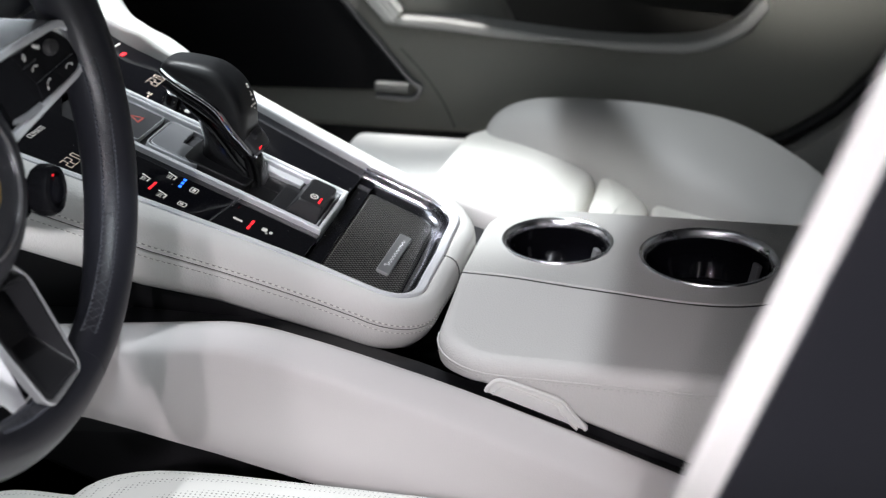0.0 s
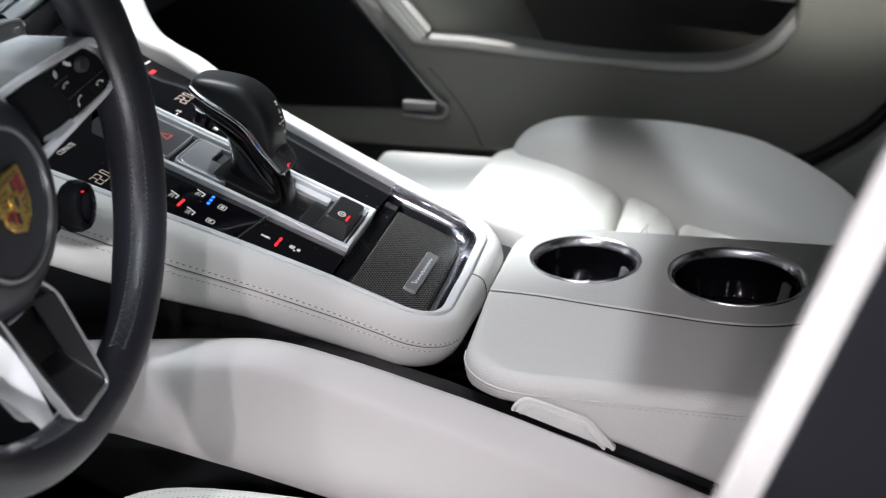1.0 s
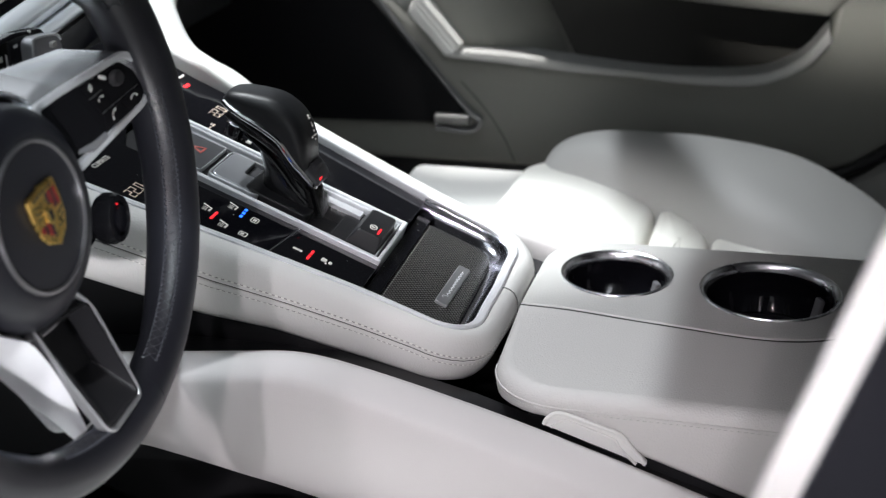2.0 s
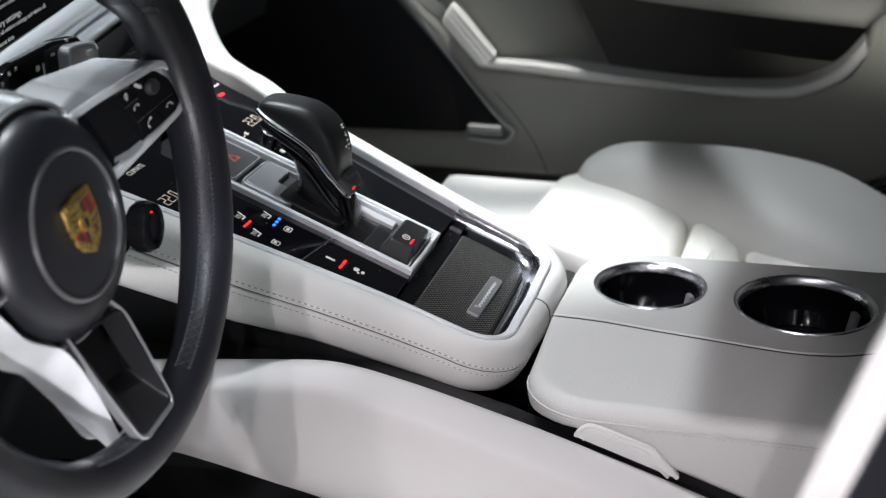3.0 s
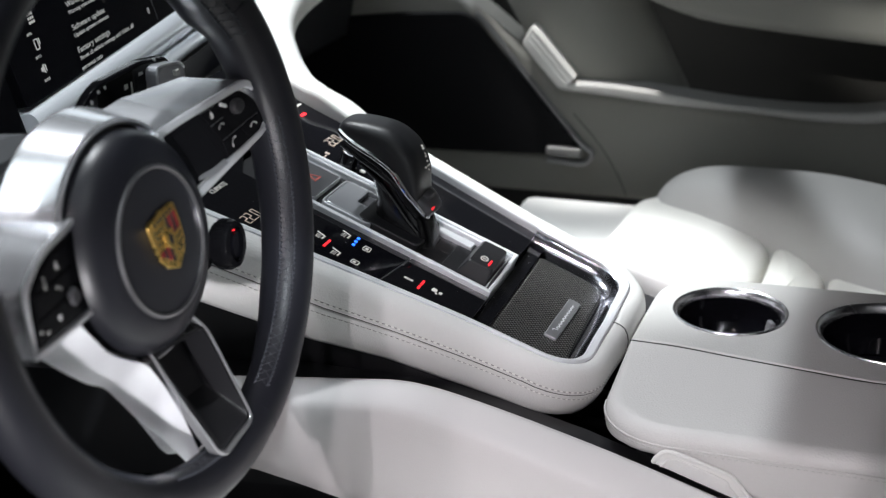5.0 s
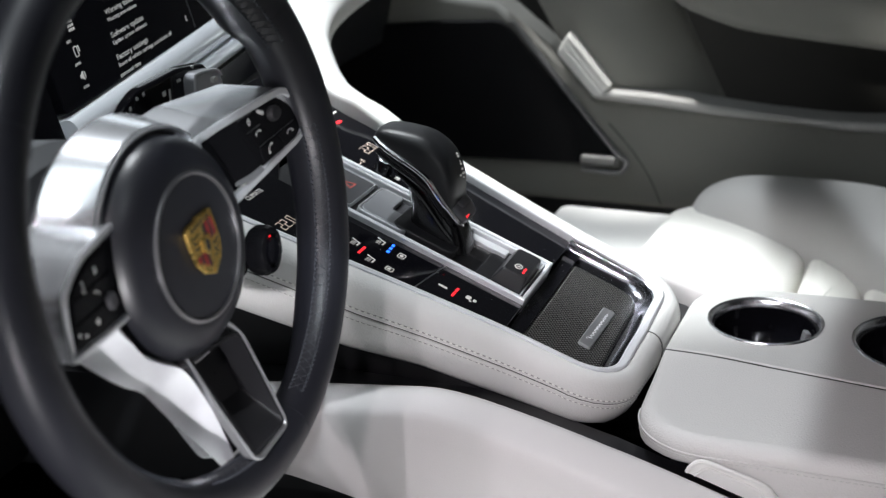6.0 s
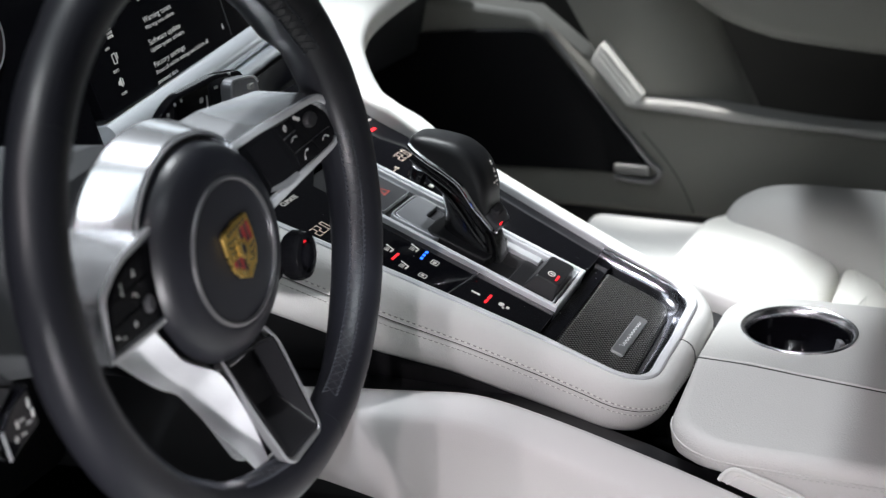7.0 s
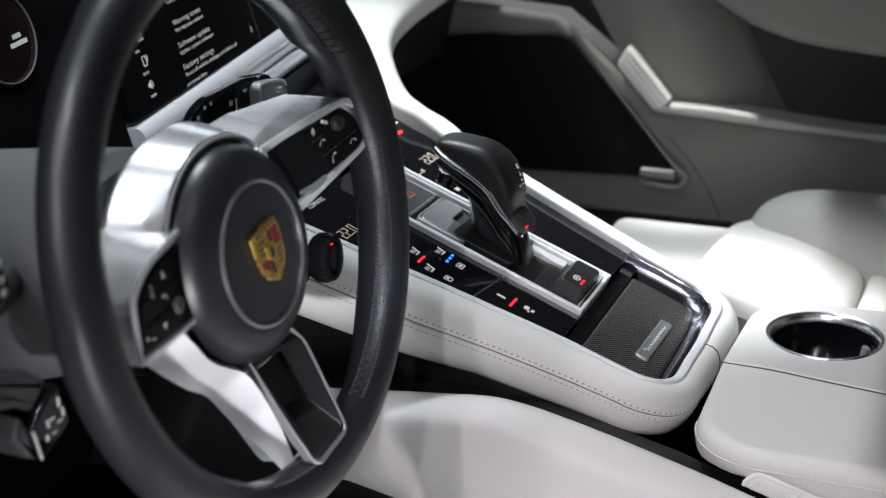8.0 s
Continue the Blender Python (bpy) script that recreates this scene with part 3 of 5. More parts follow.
part("knob", loft([knob_ring(*s) for s in smooth_path(SPINE, 4)]), KNOBL, lever, "black leather knob", angle=60)
TAIL = [(-0.0200, 0.5318, -1.05, 0.0212, 0.0070, 0.004), (-0.0245, 0.5248, -1.05, 0.0205, 0.0085, 0.004), (-0.0285, 0.5185, -1.05, 0.0185, 0.0080, 0.004), (-0.0300, 0.5165, -1.05, 0.0150, 0.0050, 0.003)]
cap = part("lower_cap", loft([knob_ring(*s) for s in TAIL]), GREYSIL, lever, "grey satin lower cap")
part("cap_button", loft([knob_ring(*s) for s in ((-0.0190, 0.5330, -1.05, 0.0130, 0.0085, 0.003), (-0.0215, 0.5290, -1.05, 0.0130, 0.0108, 0.003), (-0.0232, 0.5262, -1.05, 0.0115, 0.0098, 0.003))]), DARKGREY, cap, "dark grey release button")
part("led", box(-0.0080, -0.0346, 0.5226, -0.0015, -0.0325, 0.5248, 0.0004), RED, cap, "lit red mark")
for sx in (-1, 1):
    strip = []
    for (y, z, ang, hw, up, dn) in SPINE[1:] + TAIL[1:]:
        strip.append((0.004 + sx * (0.88 * hw + 0.0006), y, z))
    path = smooth_path(strip, 4)
    part("chrome_strip", tube(path, 0.0023, 8, flat=1.3), CHROME, lever, "bright chrome side strip")
# little shift pattern marks on the rear slope of the knob
def knob_back(k, x):
    """A point of the knob's upper surface, k sections from its front, x across from the middle."""
    path = smooth_path(SPINE, 10)
    y, z, ang, hw, up, dn = path[min(int(round(k * 10)), len(path) - 1)]
    lift = up * (1 - min(0.98, abs(x) / (0.88 * hw)) ** (2 / 0.54)) ** 0.27
    return (0.004 + x, y + math.sin(ang) * (lift + 0.0001), z + math.cos(ang) * (lift + 0.0001)), ang


SHIFT_MARKS = [(5.15, 0.006, 3.0, 1.8), (5.30, 0.0052, 1.8, 1.8), (5.30, 0.0070, 1.2, 1.8), (5.46, 0.006, 0.6, 2.2), (5.62, 0.006, 2.6, 1.6), (5.80, 0.0055, 1.4, 1.8), (5.80, 0.0075, 1.0, 1.0), (5.98, -0.0005, 2.4, 1.8), (5.95, 0.0035, 1.2, 0.8), (5.97, 0.0065, 1.4, 1.8), (5.97, 0.0095, 1.6, 1.4), (6.18, 0.006, 1.4, 1.4)]
for k, x, w, h in SHIFT_MARKS:
    q, ang = knob_back(k, x)
    part("shift_mark", box(-w / 2000, -h / 2000, -0.0002, w / 2000, h / 2000, 0.0003, 0), ICON, lever, "tiny white shift mark", Matrix.Translation(q) @ Matrix.Rotation(-ang, 4, "X"))
# glossy stem that flares to its foot
STEM = [(-0.0045, 0.4840, 0.0, 0.0235, 0.0300), (-0.0045, 0.5000, 0.0, 0.0215, 0.0275), (-0.0035, 0.5120, 0.0, 0.0195, 0.0250), (0.0000, 0.5300, 0.0, 0.0180, 0.0190), (0.0070, 0.5480, 0.0, 0.0180, 0.0145), (0.0150, 0.5620, 0.0, 0.0185, 0.0140), (0.0260, 0.5740, 0.0, 0.0190, 0.0120)]
rings = []
for y, z, _, hw, hd in STEM:
    rings.append([(0.004 + hw * math.copysign(abs(math.cos(a)) ** 0.6, math.cos(a)), y + hd * math.copysign(abs(math.sin(a)) ** 0.6, math.sin(a)), z) for a in np.linspace(0, 2 * math.pi, 24, endpoint=False)])
part("stem", loft(rings), STEMB, lever, "glossy black flared stem", angle=60)
for sx in (-1, 1):
    part("stem_rib", tube(smooth_path([(0.004 + sx * 0.0195, 0.0440, 0.5820), (0.004 + sx * 0.0215, 0.0260, 0.5700), (0.004 + sx * 0.0220, 0.0100, 0.5600), (0.004 + sx * 0.0215, -0.0045, 0.5475), (0.004 + sx * 0.0205, -0.0135, 0.5330), (0.004 + sx * 0.0185, -0.0230, 0.5190)], 5), 0.0042, 10), STEMB, lever, "glossy black rib under the chrome strip")
    part("stem_crease", tube(smooth_path([(0.004 + sx * 0.0182, 0.0300, 0.5640), (0.004 + sx * 0.0190, 0.0120, 0.5480), (0.004 + sx * 0.0192, -0.0010, 0.5320), (0.004 + sx * 0.0195, -0.0130, 0.5150), (0.004 + sx * 0.0205, -0.0230, 0.5040)], 5), 0.0022, 8), STEMB, lever, "glossy black crease along the stem")
part("boot", slab(round_poly(rect(-0.030, 0.076, 0.032, 0.138), 0.008), -0.006, 0.004, 0.002), BLACKP, lever, "black lever foot", MC)

# ---------------- armrest with cup holders ----------------
arm = thing("armrest", "wide cream leather centre armrest with two cup holders", "armrest")
ZT = 0.420
CUPS = [(0.0765, -0.287, 0.0495), (0.0665, -0.4245, 0.0600)]
FRONT, BACK, HALF = -0.2125, -0.82, 0.157
SEAML = [(tuple(p)) for p in smooth_path([(-0.005, FRONT), (-0.007, -0.255), (-0.015, -0.305), (-0.022, -0.354), (-0.029, -0.405), (-0.0285, -0.44), (-0.019, -0.472), (0.006, -0.507), (0.05, -0.53), (0.10, -0.54), (HALF, -0.545)], 6)]


def lid(outline, mat, name, label, z_bot, z_top, bev, holes=()):
    """A padded lid with softly rounded upper edges and real holes."""
    def low(y):
        return float(np.interp(y, [-0.82, -0.422, -0.347, -0.263, -0.235, -0.2], [0.218, 0.341, 0.369, 0.395, 0.393, 0.387]))

    def edge(x, y):
        d = min((x - p) ** 2 + (y - q) ** 2 for p, q in SEAML) ** 0.5
        return bev if d > 0.022 else 0.0025 + (bev - 0.0025) * max(0.0, (d - 0.008) / 0.014)

    bv = [edge(x, y) for x, y in outline]
    rings = [[(x, y, low(y)) for x, y in offset(outline, 0.014)], [(x, y, low(y) + 0.0015) for x, y in offset(outline, 0.005)], [(x, y, low(y) + 0.005) for x, y in offset(outline, 0.001)], [(x, y, low(y) + 0.009) for x, y in outline]]
    for k in range(0, 7):
        a = math.pi / 2 * k / 6
        o = offset(outline, [v * (1 - math.cos(a)) for v in bv])
        rings.append([(x, y, z_top - v + v * math.sin(a)) for (x, y), v in zip(o, bv)])
    bm = loft(rings, caps=False)
    bm.verts.ensure_lookup_table()
    top = [e for e in bm.edges if e.is_boundary and all(abs(v.co.z - z_top) < 1e-6 for v in e.verts)]
    for cx, cy, r in holes:
        ring = [bm.verts.new((cx + r * math.cos(a), cy + r * math.sin(a), z_top)) for a in np.linspace(0, 2 * math.pi, 48, endpoint=False)]
        top += [bm.edges.new((ring[i - 1], ring[i])) for i in range(48)]
    bmesh.ops.triangle_fill(bm, use_beauty=True, use_dissolve=False, edges=top)
    return part(name, bm, mat, arm, label)


# outlines run counter-clockwise seen from above
seam_in = [(x + 0.0019, y) for x, y in SEAML]
far_corner = [(HALF - 0.055 + 0.055 * math.sin(a), FRONT - 0.055 + 0.055 * math.cos(a)) for a in np.linspace(math.pi / 2, 0, 8)]
cup_poly = seam_in[:-1] + [(HALF, -0.540)] + far_corner
near_corner = [(-HALF + 0.060 - 0.060 * math.sin(a), FRONT - 0.060 + 0.060 * math.cos(a)) for a in np.linspace(0, math.pi / 2, 9)]
seam_out = [(x - 0.0019, y - 0.0006) for x, y in SEAML]
near_poly = near_corner + [(-HALF, -0.40), (-HALF, -0.60), (-HALF, BACK), (HALF, BACK), (HALF, -0.548)] + seam_out[::-1][1:]
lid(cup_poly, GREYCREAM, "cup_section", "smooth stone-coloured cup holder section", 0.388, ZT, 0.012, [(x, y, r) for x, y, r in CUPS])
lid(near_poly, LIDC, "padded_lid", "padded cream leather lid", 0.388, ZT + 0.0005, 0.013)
# dark tube near the surface stands in for the gap's shade
part("seam_bed", tube([(x, y, ZT - 0.0031) for x, y in SEAML], 0.0028, 8), SEAM, arm, "dark strip for the shade in the lid gap")
LSIDE = near_corner + [(-HALF, -0.30), (-HALF, -0.40), (-HALF, -0.60), (-HALF, -0.80)]
lp = offset(LSIDE + [(0.1, -0.8), (0.1, -0.3)], -0.0006)[:len(LSIDE)]
part("piping", tube([(x, y, ZT - 0.0120) for x, y in lp], 0.0007, 6), LIDC, arm, "leather seam ridge")
part("stitching", stitches([(x - 0.0002, y, ZT - 0.0145) for x, y in lp], 0.003, 0.002, 0.00035), GREYCREAM, arm, "fine thread seam")
for cx, cy, r in CUPS:
    cup = part("cup_ring", lathe([(r - 0.0040, -0.0075), (r - 0.0037, -0.0050), (r - 0.0031, -0.0026), (r - 0.0020, -0.0004), (r - 0.0008, 0.0012), (r + 0.0006, 0.0019), (r + 0.0018, 0.0016), (r + 0.0024, 0.0006), (r + 0.0026, -0.0006), (r + 0.0026, -0.004), (r - 0.0008, -0.0075)], 96, True), CUPM, arm, "bright metal cup holder ring", Matrix.Translation((cx, cy, ZT)))
    bm = lathe([(0.0, -0.075), (r - 0.014, -0.075), (r - 0.010, -0.071), (r - 0.0085, -0.040), (r - 0.0095, -0.036), (r - 0.0056, -0.030), (r - 0.0050, -0.006), (r - 0.0010, -0.006), (r - 0.001, -0.080), (0.0, -0.080)], 64)
    part("cup_well", bm, PIANO, cup, "deep glossy black cup well", Matrix.Translation((cx, cy, ZT)))
    part("cup_ledge", lathe([(r - 0.0120, -0.0420), (r - 0.0058, -0.0305), (r - 0.0052, -0.0240), (r - 0.0064, -0.0225), (r - 0.0080, -0.0300), (r - 0.0140, -0.0420)], 64, True), PIANO, cup, "glossy black stepped ledge inside the cup", Matrix.Translation((cx, cy, ZT)))
    for deg, mat, label in ((-62, CLIPM, "pale grey cup clip"), (168, GREYSIL, "dark grey cup clip")):
        q = radians(deg)
        m = Matrix.Translation((cx + (r - 0.011) * math.cos(q), cy + (r - 0.011) * math.sin(q), ZT - 0.023)) @ Matrix.Rotation(q + math.pi / 2, 4, "Z") @ Matrix.Rotation(radians(12), 4, "X")
        part("cup_clip", slab(round_poly(rect(-0.0050, -0.0026, 0.0050, 0.0026), 0.0015), -0.012, 0.009, 0.0015), mat, cup, label, m)
part("armrest_base", box(-0.130, -0.82, 0.05, 0.130, -0.235, 0.375, 0.02), BLACKP, arm, "black armrest base")
# release latch: two raised ridges round a shallow panel, open below
def latch_line(g):
    return [(-0.2615 - g * 0.9, 0.3945 - g * 0.3), (-0.2640 - g * 0.9, 0.4000 - g), (-0.2700 - g * 0.8, 0.4052 - g), (-0.2800 - g * 0.4, 0.4050 - g), (-0.3150 + g * 0.4, 0.3955 - g), (-0.3230 + g * 0.7, 0.3920 - g), (-0.3275 + g, 0.3870 - g), (-0.3420 + g * 1.2, 0.3685 - g * 0.1)]


o = latch_line(0.0)
latch = part("latch", loft([[(-HALF + 0.004, y, z) for y, z in o], [(-HALF - 0.0016, y, z) for y, z in o], [(-HALF - 0.0022, y + (0.0006 if i > 3 else -0.0006), z - 0.0008) for i, (y, z) in enumerate(o)]]), CREAM, arm, "stepped cream release latch")
for g, r in ((0.0008, 0.0019), (0.0066, 0.0014)):
    part("latch_ridge", tube(smooth_path([(-HALF - 0.0022, y, z) for y, z in latch_line(g)], 4), r, 8), CREAM, latch, "raised latch ridge")

# ---------------- steering wheel ----------------
RAKE = radians(8.78)
MW = Matrix(((1, 0, 0, -0.3973), (0, math.sin(RAKE), -math.cos(RAKE), -0.0026), (0, math.cos(RAKE), math.sin(RAKE), 0.6562), (0, 0, 0, 1)))
wheel = thing("steering_wheel", "black leather sports steering wheel with satin alloy spokes", "steering wheel")
RMAJ, RMIN = 0.170, 0.0155


def rim_surface(a, b, lift=0.0):
    """A point of the rim: a round the wheel, b round its section; the grips bulge inward and to the back."""
    deg = math.degrees(math.atan2(math.sin(a), math.cos(a)))
    grip = float(np.interp(deg, [-60, -40, -10, 10, 30, 37, 60, 72, 84, 96, 106, 116, 128], [0, 0.28, 0.42, 0.50, 0.58, 1.0, 1.0, 0.4, 0, 0, 0.4, 0.4, 0]))
    c, s = math.cos(b), math.sin(b)
    rr = RMAJ + (RMIN * (1.0 if c > 0 else 1.06) + lift) * c - 0.012 * grip * max(0.0, -c) * (0.5 - 0.5 * s)
    return (rr * math.cos(a), rr * math.sin(a), (RMIN + lift) * s - 0.019 * grip * max(0.0, -s))


def rim_section(a0, a1, n):
    """Part of the rim between two angles."""
    return loft([[rim_surface(a, 2 * math.pi * k / 24) for k in range(24)] for a in np.linspace(a0, a1, n)])


for a0, a1 in ((146, 287), (287, 397), (397, 506)):
    part("rim", rim_section(radians(a0 + 0.25), radians(a1 - 0.25), max(12, (a1 - a0) // 2)), BLACKL, wheel, "smooth black leather rim section", MW, 70)
for d in (146, 287, 397):
    a = radians(d)
    bm = rim_section(a - radians(0.3), a + radians(0.3), 2)
    bmesh.ops.scale(bm, vec=(1, 1, 0.97), verts=bm.verts)
    part("rim_joint", bm, BLACKL, wheel, "recessed rim joint", MW)


def rim_stitch(d0, d1, n):
    """Two rows of short stitches on the inner side of the rim, laced with crossed threads."""
    bm = bmesh.new()

    def spot(b, ang):
        return rim_surface(ang, math.pi - b, 0.0004)

    da = radians((d1 - d0) / n)
    for k in range(n):
        a = radians(d0) + da * k
        for b in (0.62, 0.02):
            tube([spot(b, a + da * 0.08), spot(b + 0.05, a + da * 0.45), spot(b, a + da * 0.82)], [0.0006, 0.0010, 0.0006], 5, bm=bm)
        if k % 2 == 0:
            tube([spot(0.60, a), spot(0.32, a + da), spot(0.04, a + 2 * da)], 0.0002, 5, bm=bm)
            tube([spot(0.04, a), spot(0.32, a + da), spot(0.60, a + 2 * da)], 0.0002, 5, bm=bm)
    return bm


for d0, d1 in ((-67, 6), (-112, -82), (30, 62), (118, 150), (168, 240)):
    part("rim_stitching", rim_stitch(d0, d1, max(6, int(abs(d1 - d0) / 1.3))), DTHREAD, wheel, "grey cross-stitched thread", MW)


def circle(cx, cy, r, n=64):
    return [(cx + r * math.cos(a), cy + r * math.sin(a)) for a in np.linspace(0, 2 * math.pi, n, endpoint=False)]


HX, HY = 0.0, -0.0175
hub = MW @ Matrix.Translation((HX, HY, 0))
part("airbag_pad", lathe([(0.0, -0.028), (0.0680, -0.028), (0.0690, -0.022), (0.0680, -0.0155), (0.0645, -0.0090), (0.0585, -0.0040), (0.0510, -0.0012), (0.0480, -0.0006), (0.0470, -0.0012), (0.0462, -0.0008), (0.0, 0.0)], 72), BLACKL, wheel, "round black leather airbag pad", hub, 50)
part("pad_ring", lathe([(0.0435, -0.003), (0.0437, 0.0008), (0.0446, 0.0013), (0.0460, 0.0008), (0.0466, -0.003)], 72, True), RINGM, wheel, "thin dim metal ring on the pad", hub)
part("pad_gap", lathe([(0.0680, -0.034), (0.0680, -0.026), (0.0730, -0.026), (0.0730, -0.034)], 64, True), BLKE, wheel, "dark gap round the pad", hub)
part("pad_lip", lathe([(0.0718, -0.026), (0.0718, -0.0192), (0.0726, -0.0180), (0.0738, -0.0184), (0.0742, -0.026)], 72, True), FRAMEM, wheel, "thin metal lip round the pad", hub)
# alloy housing behind the pad
bm = lathe([(0.0715, -0.040), (0.0718, -0.0215), (0.0728, -0.0195), (0.0745, -0.0200), (0.0755, -0.0206), (0.0900, -0.0480), (0.0906, -0.0500), (0.0880, -0.0550), (0.0780, -0.0600), (0.0, -0.0600)], 72)
for v in bm.verts:
    if v.co.y < 0 and v.co.z < -0.021:
        v.co.xy *= 1 - 0.16 * min(1, -v.co.y / 0.05) * min(1, (-0.021 - v.co.z) / 0.02)
for v in bm.verts:
    if v.co.y > 0 and v.co.z < -0.021:
        v.co.y *= 1 - 0.075 * min(1, (-0.021 - v.co.z) / 0.025)
part("hub_housing", bm, ALLOY, wheel, "polished satin alloy hub housing", hub, 9)
# curved web that joins the left spoke to the lower spoke under the hub
INNER = smooth_path([(-0.0810, -0.0355, -0.011), (-0.0725, -0.0470, -0.011), (-0.0605, -0.0630, -0.012), (-0.0440, -0.0750, -0.013), (-0.0300, -0.0850, -0.012), (-0.0215, -0.1030, -0.010), (-0.0155, -0.1300, -0.006), (-0.0075, -0.1620, -0.006)], 4)
OUTER = smooth_path([(-0.0980, -0.0470, -0.030), (-0.0790, -0.0660, -0.031), (-0.0620, -0.0810, -0.032), (-0.0500, -0.0900, -0.031), (-0.0420, -0.1020, -0.030), (-0.0300, -0.1220, -0.028), (-0.0190, -0.1420, -0.022), (-0.0080, -0.1660, -0.016)], 4)
rings = []
for p, q in zip(INNER, OUTER):
    mid = (p + q) / 2
    back = q + np.array((0.006, 0.006, -0.008))
    rings.append([tuple(p), tuple(p * 0.75 + mid * 0.25), tuple(mid), tuple(q), tuple(back), tuple(p + np.array((0.004, 0.004, -0.010)))])
part("spoke_web", loft(rings), BRUSH, wheel, "bright satin alloy web under the hub", MW, 20)

# crest: gold shield with red and dark bars, kept as plain shapes
crest_m = MW @ Matrix.Translation((HX + 0.0035, HY, 0.0006)) @ pose(0, 0, 0, 0, 0, 11)
shield = [(-0.0160, 0.0165), (-0.0125, 0.0185), (-0.006, 0.0180), (0.0, 0.0195), (0.006, 0.0180), (0.0125, 0.0185), (0.0160, 0.0165), (0.0165, 0.004), (0.0150, -0.007), (0.0100, -0.0150), (0.0, -0.0205), (-0.0100, -0.0150), (-0.0150, -0.007), (-0.0165, 0.004)]
shield = shield[::-1]
badge = part("badge", slab(shield, 0.0, 0.0022, 0.0008), GOLD, wheel, "gold enamelled shield badge", crest_m)
for x0, y0, mats in ((0.0015, 0.0010, (BLKE, REDE, BLKE, REDE)), (-0.0130, -0.0135, (REDE, BLKE, REDE, BLKE))):
    for k, mt in enumerate(mats):
        w, h = 0.0029, 0.0118 if x0 > 0 else 0.0112 - 0.0024 * (3 - k)
        xx = x0 + k * 0.0030
        yy = y0 if x0 > 0 else y0 + (3 - k) * 0.0024
        part("enamel_bar", slab(rect(xx, yy, xx + w, yy + h), 0.0015, 0.0025, 0.0002), mt, badge, "coloured enamel bar", crest_m)
for pts in ([(-0.0125, 0.0115), (-0.0090, 0.0095), (-0.0040, 0.0100)], [(-0.0130, 0.0080), (-0.0090, 0.0058), (-0.0060, 0.0064)], [(-0.0130, 0.0045), (-0.0100, 0.0025), (-0.0065, 0.0030)], [(0.0130, -0.0010), (0.0095, -0.0030), (0.0060, -0.0024)], [(0.0120, -0.0050), (0.0085, -0.0068), (0.0050, -0.0060)], [(0.0095, -0.0090), (0.0065, -0.0104), (0.0035, -0.0096)]):
    part("enamel_stroke", tube(smooth_path([(x, y, 0.0024) for x, y in pts], 4), 0.00038, 6), BLKE, badge, "dark curved enamel stroke", crest_m)
for k in range(6):
    part("enamel_stroke", slab(rect(-0.0110 + k * 0.0038, 0.0142, -0.0090 + k * 0.0038, 0.0160), 0.0020, 0.0029, 0.0002), BLKE, badge, "dark mark on the band", crest_m)
part("badge_figure", slab(round_poly(ccw([(-0.0015, -0.0035), (0.0015, -0.0030), (0.0022, 0.0015), (0.0005, 0.0040), (-0.0018, 0.0020)]), 0.0006), 0.0028, 0.0034, 0.0002), BLKE, badge, "dark central figure", crest_m)
part("badge_centre", slab(round_poly([(-0.0055, 0.0055), (-0.0055, -0.003), (0.0, -0.0068), (0.0055, -0.003), (0.0055, 0.0055)], 0.0012), 0.0015, 0.0030, 0.0005), GOLD, badge, "small raised gold shield", crest_m)
part("badge_band", slab(rect(-0.0125, 0.0138, 0.0125, 0.0165), 0.0015, 0.0026, 0.0003), GOLD, badge, "raised gold band", crest_m)


def lean_x(s, x0, z0, k):
    """Leans a spoke so that it sinks towards the hub."""
    return MW @ Matrix(((1, 0, 0, 0), (0, 1, 0, 0), (k * s, 0, 1, z0 - k * x0), (0, 0, 0, 1)))


MR, ML = lean_x(1, 0.15, -0.001, 0.13), lean_x(-1, 0.13, -0.004, 0.16)
MV = MW @ Matrix(((1, 0, 0, 0), (0, 1, 0, 0), (0, -0.41, 1, 0.011 - 0.41 * 0.155), (0, 0, 0, 1)))


def deep_block(poly, h0, h1, flare, mat, name, label, bevel=0.002, m=None):
    """A spoke body: outline at the front, wider at the back."""
    fl = [flare(x, y) for x, y in poly]
    back = offset(poly, [-v for v in fl])
    mid = offset(poly, [-v * 0.5 for v in fl])
    rings = [[(x, y, h0) for x, y in back], [(x, y, h0 * 0.5 + h1 * 0.5) for x, y in mid], [(x, y, h1 - bevel) for x, y in poly], [(x, y, h1) for x, y in offset(poly, bevel)]]
    return part(name, loft(rings), mat, wheel, label, m or MW, 14)


# right spoke with its switch panel
rsp = round_poly(ccw([(0.040, 0.0385), (0.0673, 0.0420), (0.1398, 0.0475), (0.1530, 0.0385), (0.1575, 0.0250), (0.1568, 0.0118), (0.1475, 0.0060), (0.1169, -0.0012), (0.0776, -0.0105), (0.055, -0.0160)]), [0.004, 0.01, 0.010, 0.008, 0.006, 0.006, 0.006, 0.01, 0.004, 0.004], 4)
deep_block(rsp, -0.042, 0.0, lambda x, y: float(np.interp(x, [0.10, 0.15], [0.014, 0.003])), ALLOY, "spoke", "satin alloy right spoke", 0.001, MR)
rin = round_poly(ccw([(0.0430, 0.0340), (0.0668, 0.0390), (0.1315, 0.0422), (0.1451, 0.0320), (0.1508, 0.0175), (0.1485, 0.0122), (0.1424, 0.0090), (0.0737, -0.0035), (0.055, -0.008)]), [0.004, 0.01, 0.008, 0.006, 0.005, 0.004, 0.006, 0.006, 0.004], 4)
